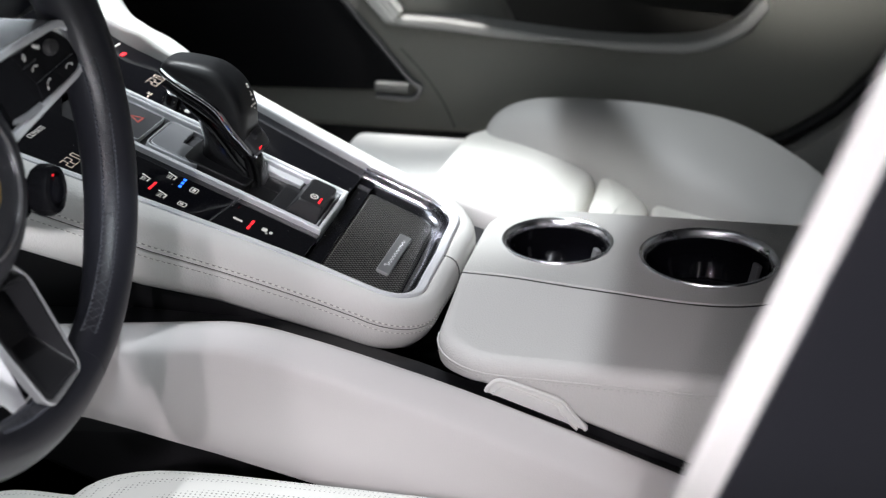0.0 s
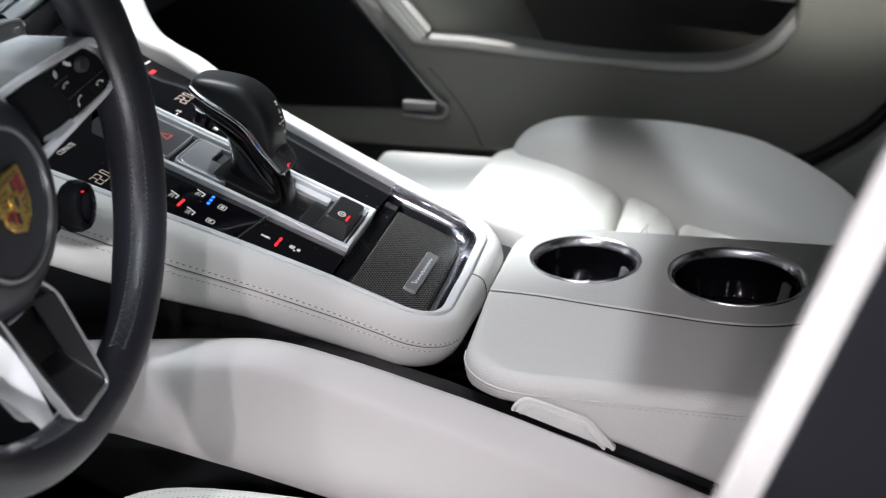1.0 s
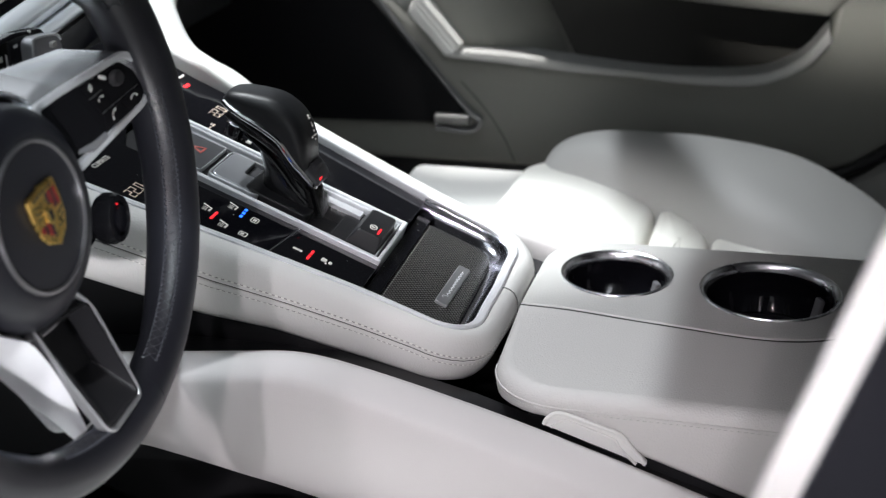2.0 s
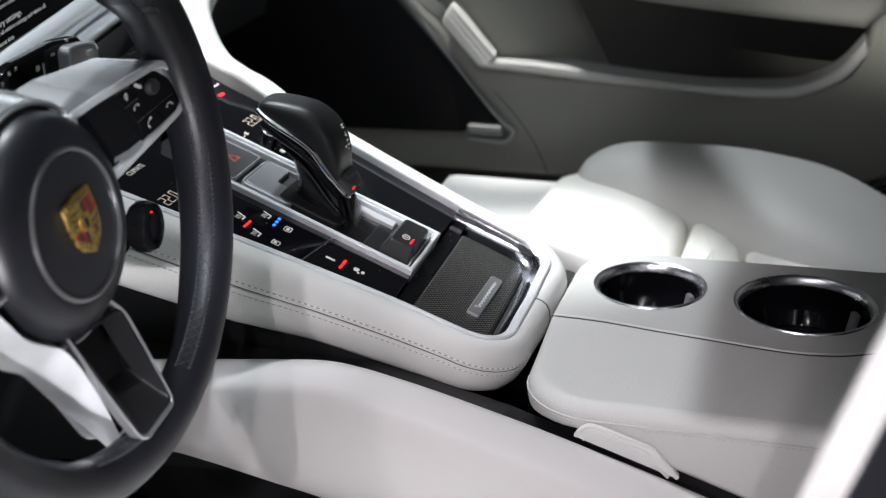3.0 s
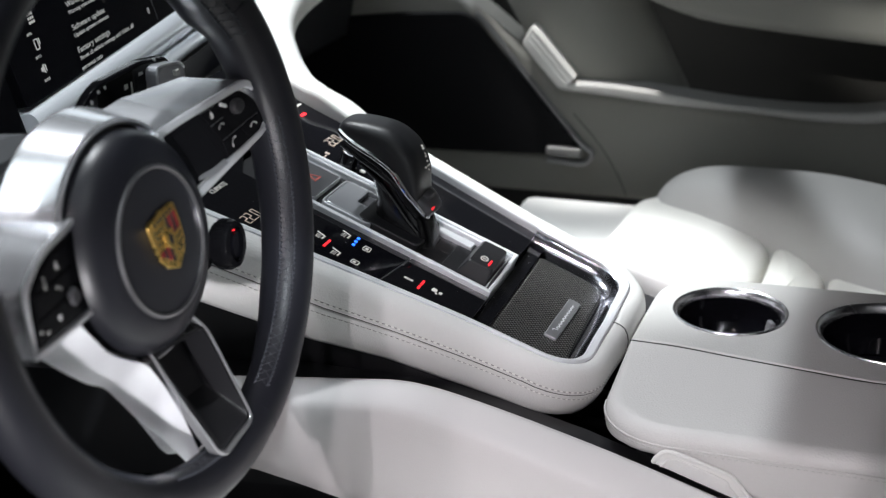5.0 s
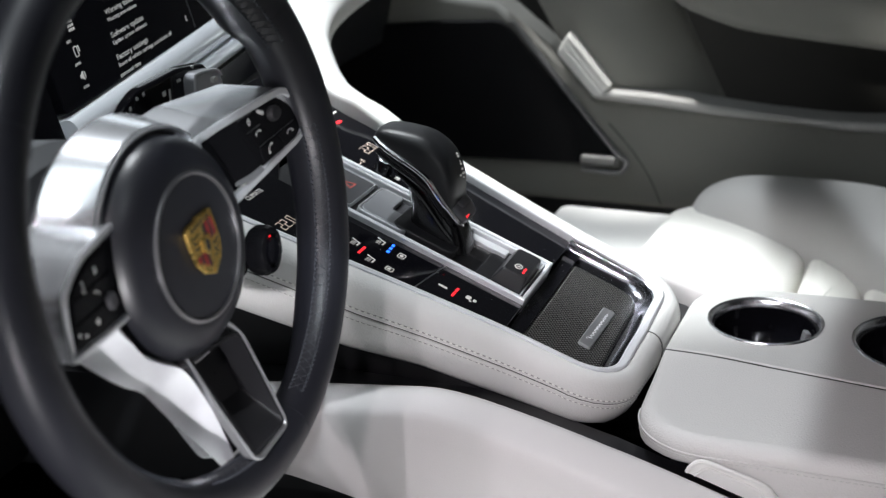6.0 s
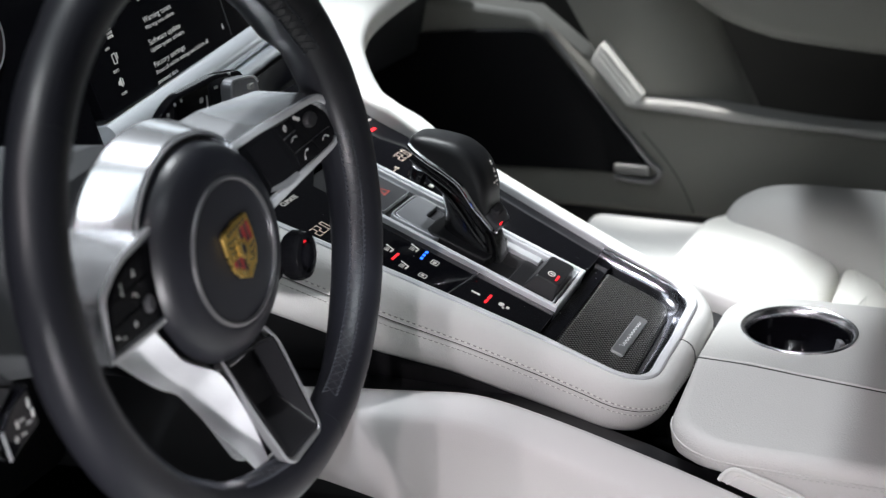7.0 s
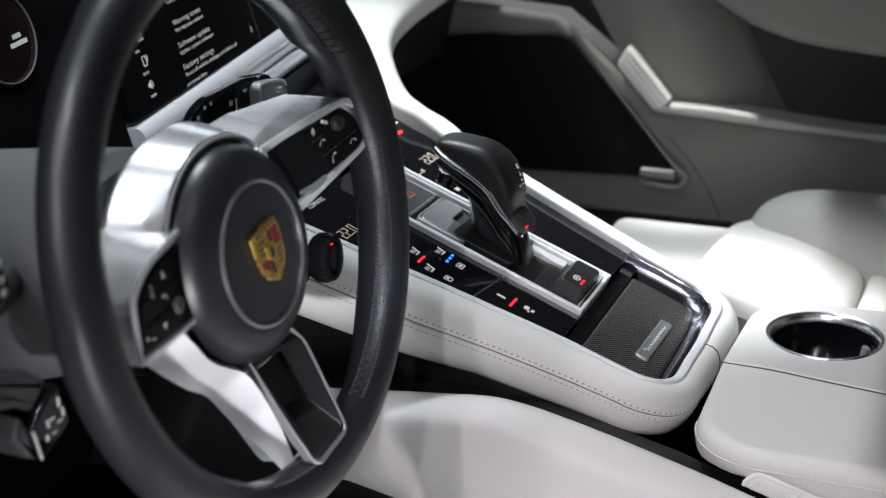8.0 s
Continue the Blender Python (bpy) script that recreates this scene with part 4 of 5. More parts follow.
part("panel_frame", ring_shape(rsp, offset(rsp, 0.0050), -0.004, 0.0016, 0.0008), SATIN, wheel, "satin silver panel frame", MR)
spanel = part("switch_panel", slab(rin, -0.006, 0.0008, 0.0010), PANELB, wheel, "black switch panel with white symbols", MR)
part("display", slab(round_poly(ccw([(0.0535, 0.0325), (0.0815, 0.0350), (0.1000, 0.0040), (0.0715, 0.0012)]), 0.002, 3), -0.001, 0.0013, 0.0005), PANELB, spanel, "black glass display window", MR)
part("panel_lip", loft([[(0.0697, -0.0018, 0.0010), (0.0713, 0.0009, 0.0014), (0.0713, 0.0009, 0.0002)], [(0.0840, -0.0026, 0.0032), (0.0860, 0.0012, 0.0016), (0.0860, 0.0012, 0.0002)], [(0.1000, 0.0005, 0.0030), (0.0995, 0.0032, 0.0016), (0.0995, 0.0032, 0.0002)]]), FRAMEM, spanel, "grey reflecting lip below the display", MR)
for poly in ([(0.0850, 0.0372), (0.1010, 0.0383), (0.1068, 0.0298), (0.0922, 0.0272)], [(0.0928, 0.0264), (0.1068, 0.0290), (0.1140, 0.0180), (0.1010, 0.0150)], [(0.1014, 0.0143), (0.1214, 0.0178), (0.1290, 0.0090), (0.1030, 0.0040)], [(0.1222, 0.0180), (0.1445, 0.0212), (0.1490, 0.0150), (0.1420, 0.0100), (0.1300, 0.0092)]):
    part("switch", slab(round_poly(ccw(poly), 0.0010, 3), -0.001, 0.0017, 0.0005), PANELB, spanel, "black satin push switch", MR)
for a, b in (((0.0850, 0.0377), (0.1010, 0.0388)), ((0.0926, 0.0270), (0.1071, 0.0294)), ((0.1018, 0.0150), (0.1214, 0.0184)), ((0.1222, 0.0186), (0.1439, 0.0219))):
    part("switch_edge", tube([(*a, 0.0014), (*b, 0.0014)], 0.00028, 5), GREYSIL, spanel, "thin bright switch edge", MR)


def handset(x, y, turn, size):
    """A small telephone receiver seen from the side."""
    pts, rad = [], []
    for k in range(9):
        a = math.pi * (0.15 + 0.7 * k / 8) + turn
        pts.append((x + size * math.cos(a), y + size * math.sin(a) - size * 0.4, 0.0019))
        rad.append(size * (0.20 if k in (0, 1, 7, 8) else 0.10))
    return tube(pts, rad, 6, flat=0.4)


part("symbol", handset(0.1036, 0.0240, 0.35, 0.0034), PRINT, spanel, "white receiver symbol", MR)
part("symbol", handset(0.1145, 0.0115, 0.95, 0.0040), PRINT, spanel, "white receiver symbol", MR)
part("symbol", handset(0.1371, 0.0150, 0.10, 0.0040), PRINT, spanel, "white receiver symbol", MR)
dia = [(0.0956, 0.0310), (0.0974, 0.0337), (0.0956, 0.0364), (0.0938, 0.0337)]
part("symbol", ring_shape(dia, offset(dia, 0.0006), 0.0014, 0.0021, 0.0001), PRINT, spanel, "white diamond symbol", MR)
for x, y in ((0.1080, 0.0378), (0.1102, 0.0366), (0.1124, 0.0356)):
    part("symbol", slab(round_poly(rect(x - 0.0008, y - 0.0012, x + 0.0008, y + 0.0012), 0.0003, 2), 0.0010, 0.0019, 0.0001), PRINT, spanel, "white arrow symbol", MR)
roller = bmesh.new()
lathe_rings = [[((0.0062 + (0.0004 if k % 2 else 0.0)) * f * math.cos(math.pi * k / 20), (0.0050 + (0.0004 if k % 2 else 0.0)) * f * math.sin(math.pi * k / 20), h) for k in range(40)] for f, h in ((1.0, -0.001), (1.0, 0.0030), (0.8, 0.0046), (0.3, 0.0052))]
part("roller", loft(lathe_rings, bm=roller), BLACKP, spanel, "ribbed black roller", MR @ Matrix.Translation((0.1231, 0.0325, 0.0)))

# left spoke
lsp = round_poly(ccw([(-0.055, 0.0190), (-0.0924, 0.0150), (-0.1070, 0.0105), (-0.1237, 0.0018), (-0.1278, -0.0132), (-0.1312, -0.0350), (-0.0817, -0.0368), (-0.050, -0.0368)]), [0.004, 0.01, 0.008, 0.006, 0.008, 0.003, 0.01, 0.004], 4)
deep_block(lsp, -0.040, 0.0, lambda x, y: float(np.interp(x, [-0.125, -0.075], [0.002, 0.011])), ALLOY, "spoke", "satin alloy left spoke", 0.001, ML)
lin = round_poly(ccw([(-0.055, 0.0130), (-0.0905, 0.0105), (-0.1060, 0.0062), (-0.1195, -0.0020), (-0.1230, -0.0132), (-0.1262, -0.0310), (-0.0814, -0.0325), (-0.050, -0.0325)]), [0.004, 0.006, 0.006, 0.004, 0.006, 0.003, 0.006, 0.004], 4)
part("panel_frame", ring_shape(lsp, offset(lsp, 0.0036), -0.004, 0.0016, 0.0008), SATIN, wheel, "satin silver panel frame", ML)
lpanel = part("switch_panel", slab(lin, -0.006, 0.0008, 0.0010), PANELB, wheel, "black switch panel with white symbols", ML)
for poly in ([(-0.070, 0.0090), (-0.070, -0.0030), (-0.117, -0.0035), (-0.106, 0.0045), (-0.090, 0.0088)], [(-0.070, -0.0040), (-0.070, -0.0160), (-0.1210, -0.0165), (-0.118, -0.0045)], [(-0.070, -0.0170), (-0.070, -0.0305), (-0.1240, -0.0295), (-0.1215, -0.0175)]):
    part("switch", slab(round_poly(ccw(poly), 0.0015, 3), -0.001, 0.0016, 0.0006), PANELB, lpanel, "black satin push switch", ML)
part("symbol", handset(-0.0926, -0.0100, -0.5, 0.0030), PRINT, lpanel, "white receiver symbol", ML)
for x, y, w, h in ((-0.0882, 0.0026, 0.0012, 0.0034), (-0.0882, 0.0010, 0.0030, 0.0010), (-0.1040, 0.0010, 0.0012, 0.0012), (-0.1040, -0.0016, 0.0012, 0.0012), (-0.1040, -0.0042, 0.0012, 0.0012), (-0.0980, -0.0238, 0.0034, 0.0009), (-0.0980, -0.0238, 0.0009, 0.0034), (-0.1130, -0.0258, 0.0026, 0.0012), (-0.1194, -0.0231, 0.0016, 0.0016)):
    part("symbol", slab(rect(x - w / 2, y - h / 2, x + w / 2, y + h / 2), 0.0012, 0.0022, 0.0002), PRINT, lpanel, "white symbol bar", ML)
part("switch_roller", lathe([(0.0, -0.001), (0.0050, -0.001), (0.0052, 0.0030), (0.0040, 0.0044), (0.0, 0.0046)], 24), DARKGREY, lpanel, "grey satin roller", ML @ Matrix.Translation((-0.0800, -0.0190, 0.0)))

# lower spoke: alloy body, thin bright loop, dark recessed panel
bsp = round_poly(ccw([(-0.012, -0.072), (0.040, -0.072), (0.0480, -0.0930), (0.0455, -0.1091), (0.0385, -0.1510), (0.0320, -0.1585), (-0.0040, -0.1590), (-0.0075, -0.1540), (-0.0120, -0.1211), (-0.0120, -0.0900)]), [0.002, 0.002, 0.01, 0.01, 0.004, 0.004, 0.004, 0.004, 0.01, 0.01], 4)
deep_block(bsp, -0.045, -0.026, lambda x, y: 0.001, ALLOY, "spoke", "satin alloy lower spoke", 0.001, MV)
loop_o = round_poly(ccw([(-0.0180, -0.0780), (0.0370, -0.0770), (0.0449, -0.0937), (0.0430, -0.1091), (0.0358, -0.1505), (0.0310, -0.1550), (-0.0075, -0.1583), (-0.0138, -0.1538), (-0.0166, -0.1211), (-0.0170, -0.0900)]), [0.004, 0.004, 0.01, 0.01, 0.004, 0.004, 0.004, 0.004, 0.01, 0.006], 4)
part("spoke_loop", ring_shape(loop_o, offset(loop_o, 0.0030), -0.006, 0.0010, 0.0010), FRAMEM, wheel, "dull silver loop round the lower spoke", MV)
mouth = round_poly([(-0.0142, -0.0850), (-0.0105, -0.1535), (0.0325, -0.1515), (0.0415, -0.0900)], 0.004, 4)
mouth_in = round_poly([(-0.0125, -0.0870), (-0.0088, -0.1515), (0.0312, -0.1498), (0.0398, -0.0918)], 0.004, 4)
floor_o = round_poly([(0.0060, -0.0960), (0.0140, -0.1290), (0.0380, -0.1310), (0.0420, -0.0960)], 0.003, 4)
part("spoke_inset", loft([[(x, y, -0.0015) for x, y in mouth], [(x, y, 0.0004) for x, y in mouth], [(x, y, 0.0002) for x, y in mouth_in], [(x, y, -0.0235) for x, y in floor_o], [(0.0250 + (x - 0.0250) * 0.02, -0.1130 + (y + 0.1130) * 0.02, -0.0235) for x, y in floor_o]], caps=False), BLACKP, wheel, "black recessed spoke panel", MV, 25)

# column shroud, drive mode dial and stalks behind the wheel
col = thing("steering_column", "dark grey plastic steering column shroud", "steering column")
rings = []
for h, rx, ry, dy in ((-0.090, 0.074, 0.056, -0.014), (-0.10, 0.086, 0.068, -0.016), (-0.17, 0.094, 0.074, -0.018), (-0.30, 0.100, 0.080, -0.018)):
    rings.append([(rx * math.copysign(abs(math.cos(a)) ** 0.95, math.cos(a)), dy + ry * math.copysign(abs(math.sin(a)) ** 0.95, math.sin(a)), h) for a in np.linspace(0, 2 * math.pi, 40, endpoint=False)])
part("shroud", loft(rings[::-1]), SHROUDM, col, "dark grey shroud", MW)
dial = part("mode_dial", lathe([(0.0, -0.011), (0.0155, -0.011), (0.0172, -0.008), (0.0172, 0.0), (0.0160, 0.003), (0.0125, 0.004), (0.0118, 0.002), (0.0, 0.0024)], 40), PANELB, wheel, "knurled black drive mode dial", MW @ Matrix.Translation((0.1100, -0.0600, -0.022)) @ pose(0, 0, 0, 4, 4, 0))
part("dial_arm", loft([[(x, y, -0.048) for x, y in circle(0.075, -0.045, 0.020, 20)], [(x, y, -0.040) for x, y in circle(0.100, -0.060, 0.015, 20)]]), PANELB, wheel, "black dial arm", MW)
part("dial_button", lathe([(0.0, 0.001), (0.0085, 0.001), (0.0088, 0.0040), (0.0, 0.0048)], 28), PIANO, dial, "glossy black centre button", MW @ Matrix.Translation((0.1100, -0.0600, -0.022)) @ pose(0, 0, 0, 4, 4, 0))
part("dial_mark", box(-0.0012, 0.0098, 0.0015, 0.0012, 0.0106, 0.0030, 0.0002), RED, dial, "small red mark", MW @ Matrix.Translation((0.1100, -0.0600, -0.022)) @ pose(0, 0, 0, 4, 4, 0))
for k in range(36):
    a = 2 * math.pi * k / 36
    part("knurl", box(0.0166, -0.0007, -0.0078, 0.0177, 0.0007, -0.0005, 0.0003), PANELB, dial, "", MW @ Matrix.Translation((0.1100, -0.0600, -0.022)) @ pose(0, 0, 0, 4, 4, 0) @ Matrix.Rotation(a, 4, "Z"))
wiper = thing("wiper_stalk", "glossy black wiper stalk with white symbols", "control stalk")


def upright(poly, y0, y1, bevel=0.002):
    """A plate from an outline in (x, z), its face towards the driver at y0."""
    bm = slab(ccw(poly), 0.0, y1 - y0, bevel)
    bm.transform(Matrix(((1, 0, 0, 0), (0, 0, -1, y1), (0, 1, 0, 0), (0, 0, 0, 1))))
    return bm


part("stalk_arm", upright(round_poly([(-0.335, 0.672), (-0.328, 0.690), (-0.314, 0.7000), (-0.300, 0.7050), (-0.246, 0.7075), (-0.215, 0.7035), (-0.204, 0.690), (-0.204, 0.668)], 0.005), 0.090, 0.098, 0.003), PIANO, wiper, "glossy black arm")
part("paddle", upright(round_poly([(-0.246, 0.672), (-0.246, 0.7000), (-0.240, 0.7030), (-0.215, 0.7000), (-0.208, 0.694), (-0.206, 0.670)], 0.004), 0.080, 0.092, 0.003), PADM, wiper, "satin grey paddle tip")
part("paddle_edge", tube(smooth_path([(-0.2465, 0.0815, 0.674), (-0.2460, 0.0805, 0.6985), (-0.2405, 0.0805, 0.7025), (-0.2160, 0.0805, 0.6995), (-0.2090, 0.0808, 0.6940)], 4), 0.0010, 8), SATIN, wiper, "bright metal paddle edge")
for x, z, w, h in ((-0.305, 0.7000, 0.003, 0.003), (-0.297, 0.7010, 0.003, 0.003), (-0.314, 0.6950, 0.003, 0.004), (-0.303, 0.6860, 0.010, 0.005), (-0.290, 0.6865, 0.007, 0.0035), (-0.272, 0.6950, 0.006, 0.005), (-0.265, 0.6920, 0.0022, 0.013), (-0.252, 0.6995, 0.007, 0.003), (-0.232, 0.7045, 0.003, 0.0025)):
    part("symbol", upright(round_poly(rect(x - w * 0.36, z - h * 0.36, x + w * 0.36, z + h * 0.36), 0.0006, 3), 0.0896, 0.0915, 0.0002), PRINT, wiper, "white symbol bar")
part("symbol", upright(round_poly(rect(-0.226, 0.692, -0.220, 0.696), 0.001, 3), 0.0772, 0.080, 0.0002), PRINT, wiper, "white symbol bar")

cruise = thing("cruise_stalk", "black cruise control stalk with white symbols", "control stalk")
part("stalk_arm", upright(round_poly([(-0.640, 0.660), (-0.573, 0.634), (-0.549, 0.621), (-0.536, 0.6075), (-0.552, 0.596), (-0.562, 0.604), (-0.590, 0.612), (-0.645, 0.640)], 0.004), 0.052, 0.076, 0.005), DARKGREY, cruise, "dark grey bent arm")
part("stalk_arm", tube([(-0.60, 0.070, 0.640), (-0.54, 0.10, 0.640), (-0.46, 0.13, 0.635)], 0.012, 14), BLACKP, cruise, "black arm to the column")
tip = part("stalk_tip", upright(round_poly([(-0.534, 0.6060), (-0.5285, 0.5800), (-0.5545, 0.5690), (-0.5600, 0.5895), (-0.5480, 0.6000)], 0.002), 0.048, 0.066, 0.002), PIANO, cruise, "black stalk end face")
part("tip_side", upright(round_poly([(-0.5590, 0.5900), (-0.5550, 0.5695), (-0.5640, 0.5750), (-0.5720, 0.5895), (-0.5640, 0.6000)], 0.002), 0.050, 0.068, 0.003), DARKGREY, cruise, "dark grey stalk end side")
part("tip_edge", tube([(-0.5592, 0.0478, 0.5890), (-0.5556, 0.0478, 0.5705)], 0.0009, 6), SATIN, cruise, "thin bright edge")
for x, z, w, h in ((-0.547, 0.5880, 0.0022, 0.007), (-0.549, 0.5800, 0.0030, 0.005), (-0.543, 0.5805, 0.0060, 0.0016), (-0.543, 0.5890, 0.0050, 0.0016), (-0.5365, 0.5960, 0.0018, 0.009), (-0.534, 0.5890, 0.0020, 0.008), (-0.5375, 0.5850, 0.0060, 0.0016)):
    part("symbol", upright(rect(x - w * 0.32, z - h * 0.32, x + w * 0.32, z + h * 0.32), 0.0473, 0.0490, 0.0002), PRINT, tip, "white symbol bar")
indicator = thing("indicator_stalk", "black indicator stalk with white symbols", "control stalk")
part("stalk_arm", upright(round_poly([(-0.66, 0.700), (-0.562, 0.694), (-0.553, 0.672), (-0.564, 0.662), (-0.66, 0.668)], 0.005), 0.050, 0.074, 0.004), PIANO, indicator, "glossy black arm")
for z in (0.686, 0.678, 0.671):
    part("symbol", upright(rect(-0.5640, z - 0.002, -0.5600, z + 0.002), 0.0493, 0.051, 0.0002), PRINT, indicator, "white symbol bar")

# ---------------- tunnel side trim, driver side and passenger side ----------------
def side_trim(s):
    """The pale padded side panel of the tunnel below the console."""
    rings = []
    for y, zt in [tuple(p) for p in smooth_path([(0.115, 0.418), (0.105, 0.4195), (0.04, 0.4275), (-0.0255, 0.4352), (-0.061, 0.4387), (-0.0897, 0.4366), (-0.1236, 0.4300), (-0.1571, 0.4221), (-0.1847, 0.4148), (-0.2393, 0.3996), (-0.327, 0.372), (-0.414, 0.342), (-0.60, 0.275)], 5)]:
        zb = float(np.interp(y, [-0.60, -0.40, -0.15, -0.053, -0.024, 0.018, 0.057, 0.42], [0.20, 0.25, 0.308, 0.3300, 0.3353, 0.3441, 0.3510, 0.375]))
        w = float(np.interp(y, [-0.60, -0.40, -0.25, -0.08, 0.1], [0.020, 0.016, 0.0125, 0.0085, 0.006]))
        rings.append([(s * q, y, z) for q, z in ((0.150, zt - 0.030), (0.160, zt - 0.005), (0.165, zt - 0.0008), (0.171, zt), (0.178, zt - 0.0025), (0.196 - 0.004, zt - w), (0.197, zt - w - 0.006), (0.2005, zt - w - 0.020), (0.203, (zt - w + zb) / 2 - 0.01), (0.2025, zb + 0.016), (0.199, zb + 0.005), (0.190, zb), (0.150, zb))])
    return loft(rings)


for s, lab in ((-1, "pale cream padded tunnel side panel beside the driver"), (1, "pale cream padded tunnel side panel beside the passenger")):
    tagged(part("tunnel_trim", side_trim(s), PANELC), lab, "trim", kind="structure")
    b = loft([[(s * 0.120, y, z - 0.10), (s * 0.120, y, z), (s * 0.158, y, z), (s * 0.158, y, z - 0.10)] for y, z in ((0.42, 0.385), (0.04, 0.418), (-0.09, 0.418), (-0.20, 0.392), (-0.42, 0.322), (-0.62, 0.26))])
    tagged(part("tunnel_shelf", b, LEDGEB), "black gloss ledge between console and tunnel panel", "trim", kind="structure")
    tagged(part("tunnel_base", box(min(s * 0.19, s * 0.10), -0.9, 0.0, max(s * 0.19, s * 0.10), 0.8, 0.20, 0.01), CARPET), "black carpeted tunnel flank", "trim", kind="structure")


# ---------------- seats ----------------
def pad(x0, x1, y0, y1, z0, z1, r, crown=0.0, nx=14, ny=16, e=0.45, tilt=0.0):
    """A soft upholstered cushion: a superellipse block with a crowned top."""
    bm = bmesh.new()
    bmesh.ops.create_uvsphere(bm, u_segments=40, v_segments=24, radius=1)
    for v in bm.verts:
        c = v.co
        q = [math.copysign(abs(t) ** e, t) for t in c]
        x, y = (x0 + x1) / 2 + q[0] * (x1 - x0) / 2, (y0 + y1) / 2 + q[1] * (y1 - y0) / 2
        z = (z0 + z1) / 2 + q[2] * (z1 - z0) / 2
        z += crown * (1 - q[0] ** 2) * (1 - q[1] ** 2) * (1 if q[2] > 0 else 0)
        v.co = (x, y, z + tilt * (y - y0))
    return bm


PERF = material("perforated_seat_leather", (0.70, 0.70, 0.67), 0.5, vary=0.04)
pn = PERF.node_tree
tq, vq, rq = pn.nodes.new("ShaderNodeTexCoord"), pn.nodes.new("ShaderNodeTexVoronoi"), pn.nodes.new("ShaderNodeValToRGB")
vq.inputs["Scale"].default_value, vq.inputs["Randomness"].default_value = 260, 0.0
rq.color_ramp.elements[0].position, rq.color_ramp.elements[0].color = 0.16, (0.18, 0.18, 0.17, 1)
rq.color_ramp.elements[1].position, rq.color_ramp.elements[1].color = 0.26, (0.70, 0.70, 0.67, 1)
pn.links.new(tq.outputs["Object"], vq.inputs["Vector"])
pn.links.new(vq.outputs["Distance"], rq.inputs[0])
pn.links.new(rq.outputs[0], pn.nodes["Principled BSDF"].inputs["Base Color"])

pseat = thing("passenger_seat", "cream leather passenger seat with deep side bolsters", "car seat")
part("seat_base", box(0.16, -0.62, 0.02, 0.62, -0.05, 0.22, 0.03), BLACKP, pseat, "black seat base")
def cushion(poly, z0, z1, r, roll):
    """An upholstered cushion from an outline: upright flanks, a full rounded edge and a slightly crowned top that rises to the front."""
    poly = round_poly(ccw(poly), roll, 6)
    rings = [[(x, y, z0) for x, y in poly]]
    for k in range(8):
        a = math.pi / 2 * k / 7
        rings.append([(x, y, z1 - r + r * math.sin(a)) for x, y in offset(poly, r * (1 - math.cos(a)))])
    cx, cy = sum(p[0] for p in poly) / len(poly), sum(p[1] for p in poly) / len(poly)
    base = offset(poly, r)
    for k, lift in ((0.75, 0.002), (0.45, 0.004), (0.15, 0.005)):
        rings.append([(cx + (x - cx) * k, cy + (y - cy) * k, z1 + lift) for x, y in base])
    bm = loft(rings)
    for v in bm.verts:
        v.co.z += 0.10 * (v.co.y + 0.19) if v.co.z > z0 + 0.01 else 0.0
    return bm


part("cushion_front", cushion([(0.225, -0.092), (0.38, -0.094), (0.56, -0.106), (0.602, -0.135), (0.602, -0.200), (0.560, -0.252), (0.485, -0.285), (0.225, -0.277)], 0.20, 0.338, 0.016, 0.012), SEATW, pseat, "broad white leather front cushion", angle=70)
part("cushion_middle", cushion([(0.225, -0.281), (0.500, -0.290), (0.500, -0.352), (0.225, -0.358)], 0.20, 0.342, 0.014, 0.006), SEATW, pseat, "white leather cushion pleat", angle=70)
part("cushion_rear", cushion([(0.225, -0.362), (0.46, -0.356), (0.46, -0.58), (0.225, -0.58)], 0.20, 0.346, 0.014, 0.006), SEATW, pseat, "white leather rear cushion", angle=70)
part("thigh_support", box(0.22, -0.13, 0.215, 0.646, 0.066, 0.308, 0.016), CREAM, pseat, "pale leather thigh support", angle=70)


def bolster(pts, n=6):
    """A padded side roll: spine with half width and half height at each point."""
    pts = smooth_path(pts, n)
    rings = []
    for x, y, z, hw, hh in pts:
        rings.append([(x + hw * math.copysign(abs(math.cos(a)) ** 0.9, math.cos(a)), y, z + hh * math.copysign(abs(math.sin(a)) ** 0.9, math.sin(a))) for a in np.linspace(0, 2 * math.pi, 28, endpoint=False)])
    return loft(rings)


# leather like the cushions; the bolster's half-light is in its darker colour
part("side_bolster", bolster([(0.590, -0.120, 0.27, 0.03, 0.05), (0.590, -0.142, 0.285, 0.055, 0.075), (0.588, -0.192, 0.295, 0.064, 0.088), (0.570, -0.28, 0.298, 0.092, 0.092), (0.530, -0.36, 0.300, 0.130, 0.094), (0.505, -0.45, 0.296, 0.145, 0.086), (0.475, -0.53, 0.282, 0.145, 0.066), (0.46, -0.58, 0.262, 0.13, 0.05)]), GREYCREAM, pseat, "deep outer bolster, leather darkened for half-light", angle=70)
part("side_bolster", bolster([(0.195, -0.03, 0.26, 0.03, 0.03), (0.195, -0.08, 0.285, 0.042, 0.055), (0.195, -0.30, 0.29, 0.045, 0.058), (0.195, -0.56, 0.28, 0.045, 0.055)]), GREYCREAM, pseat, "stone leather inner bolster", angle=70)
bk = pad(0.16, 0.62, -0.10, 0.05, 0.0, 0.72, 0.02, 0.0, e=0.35)
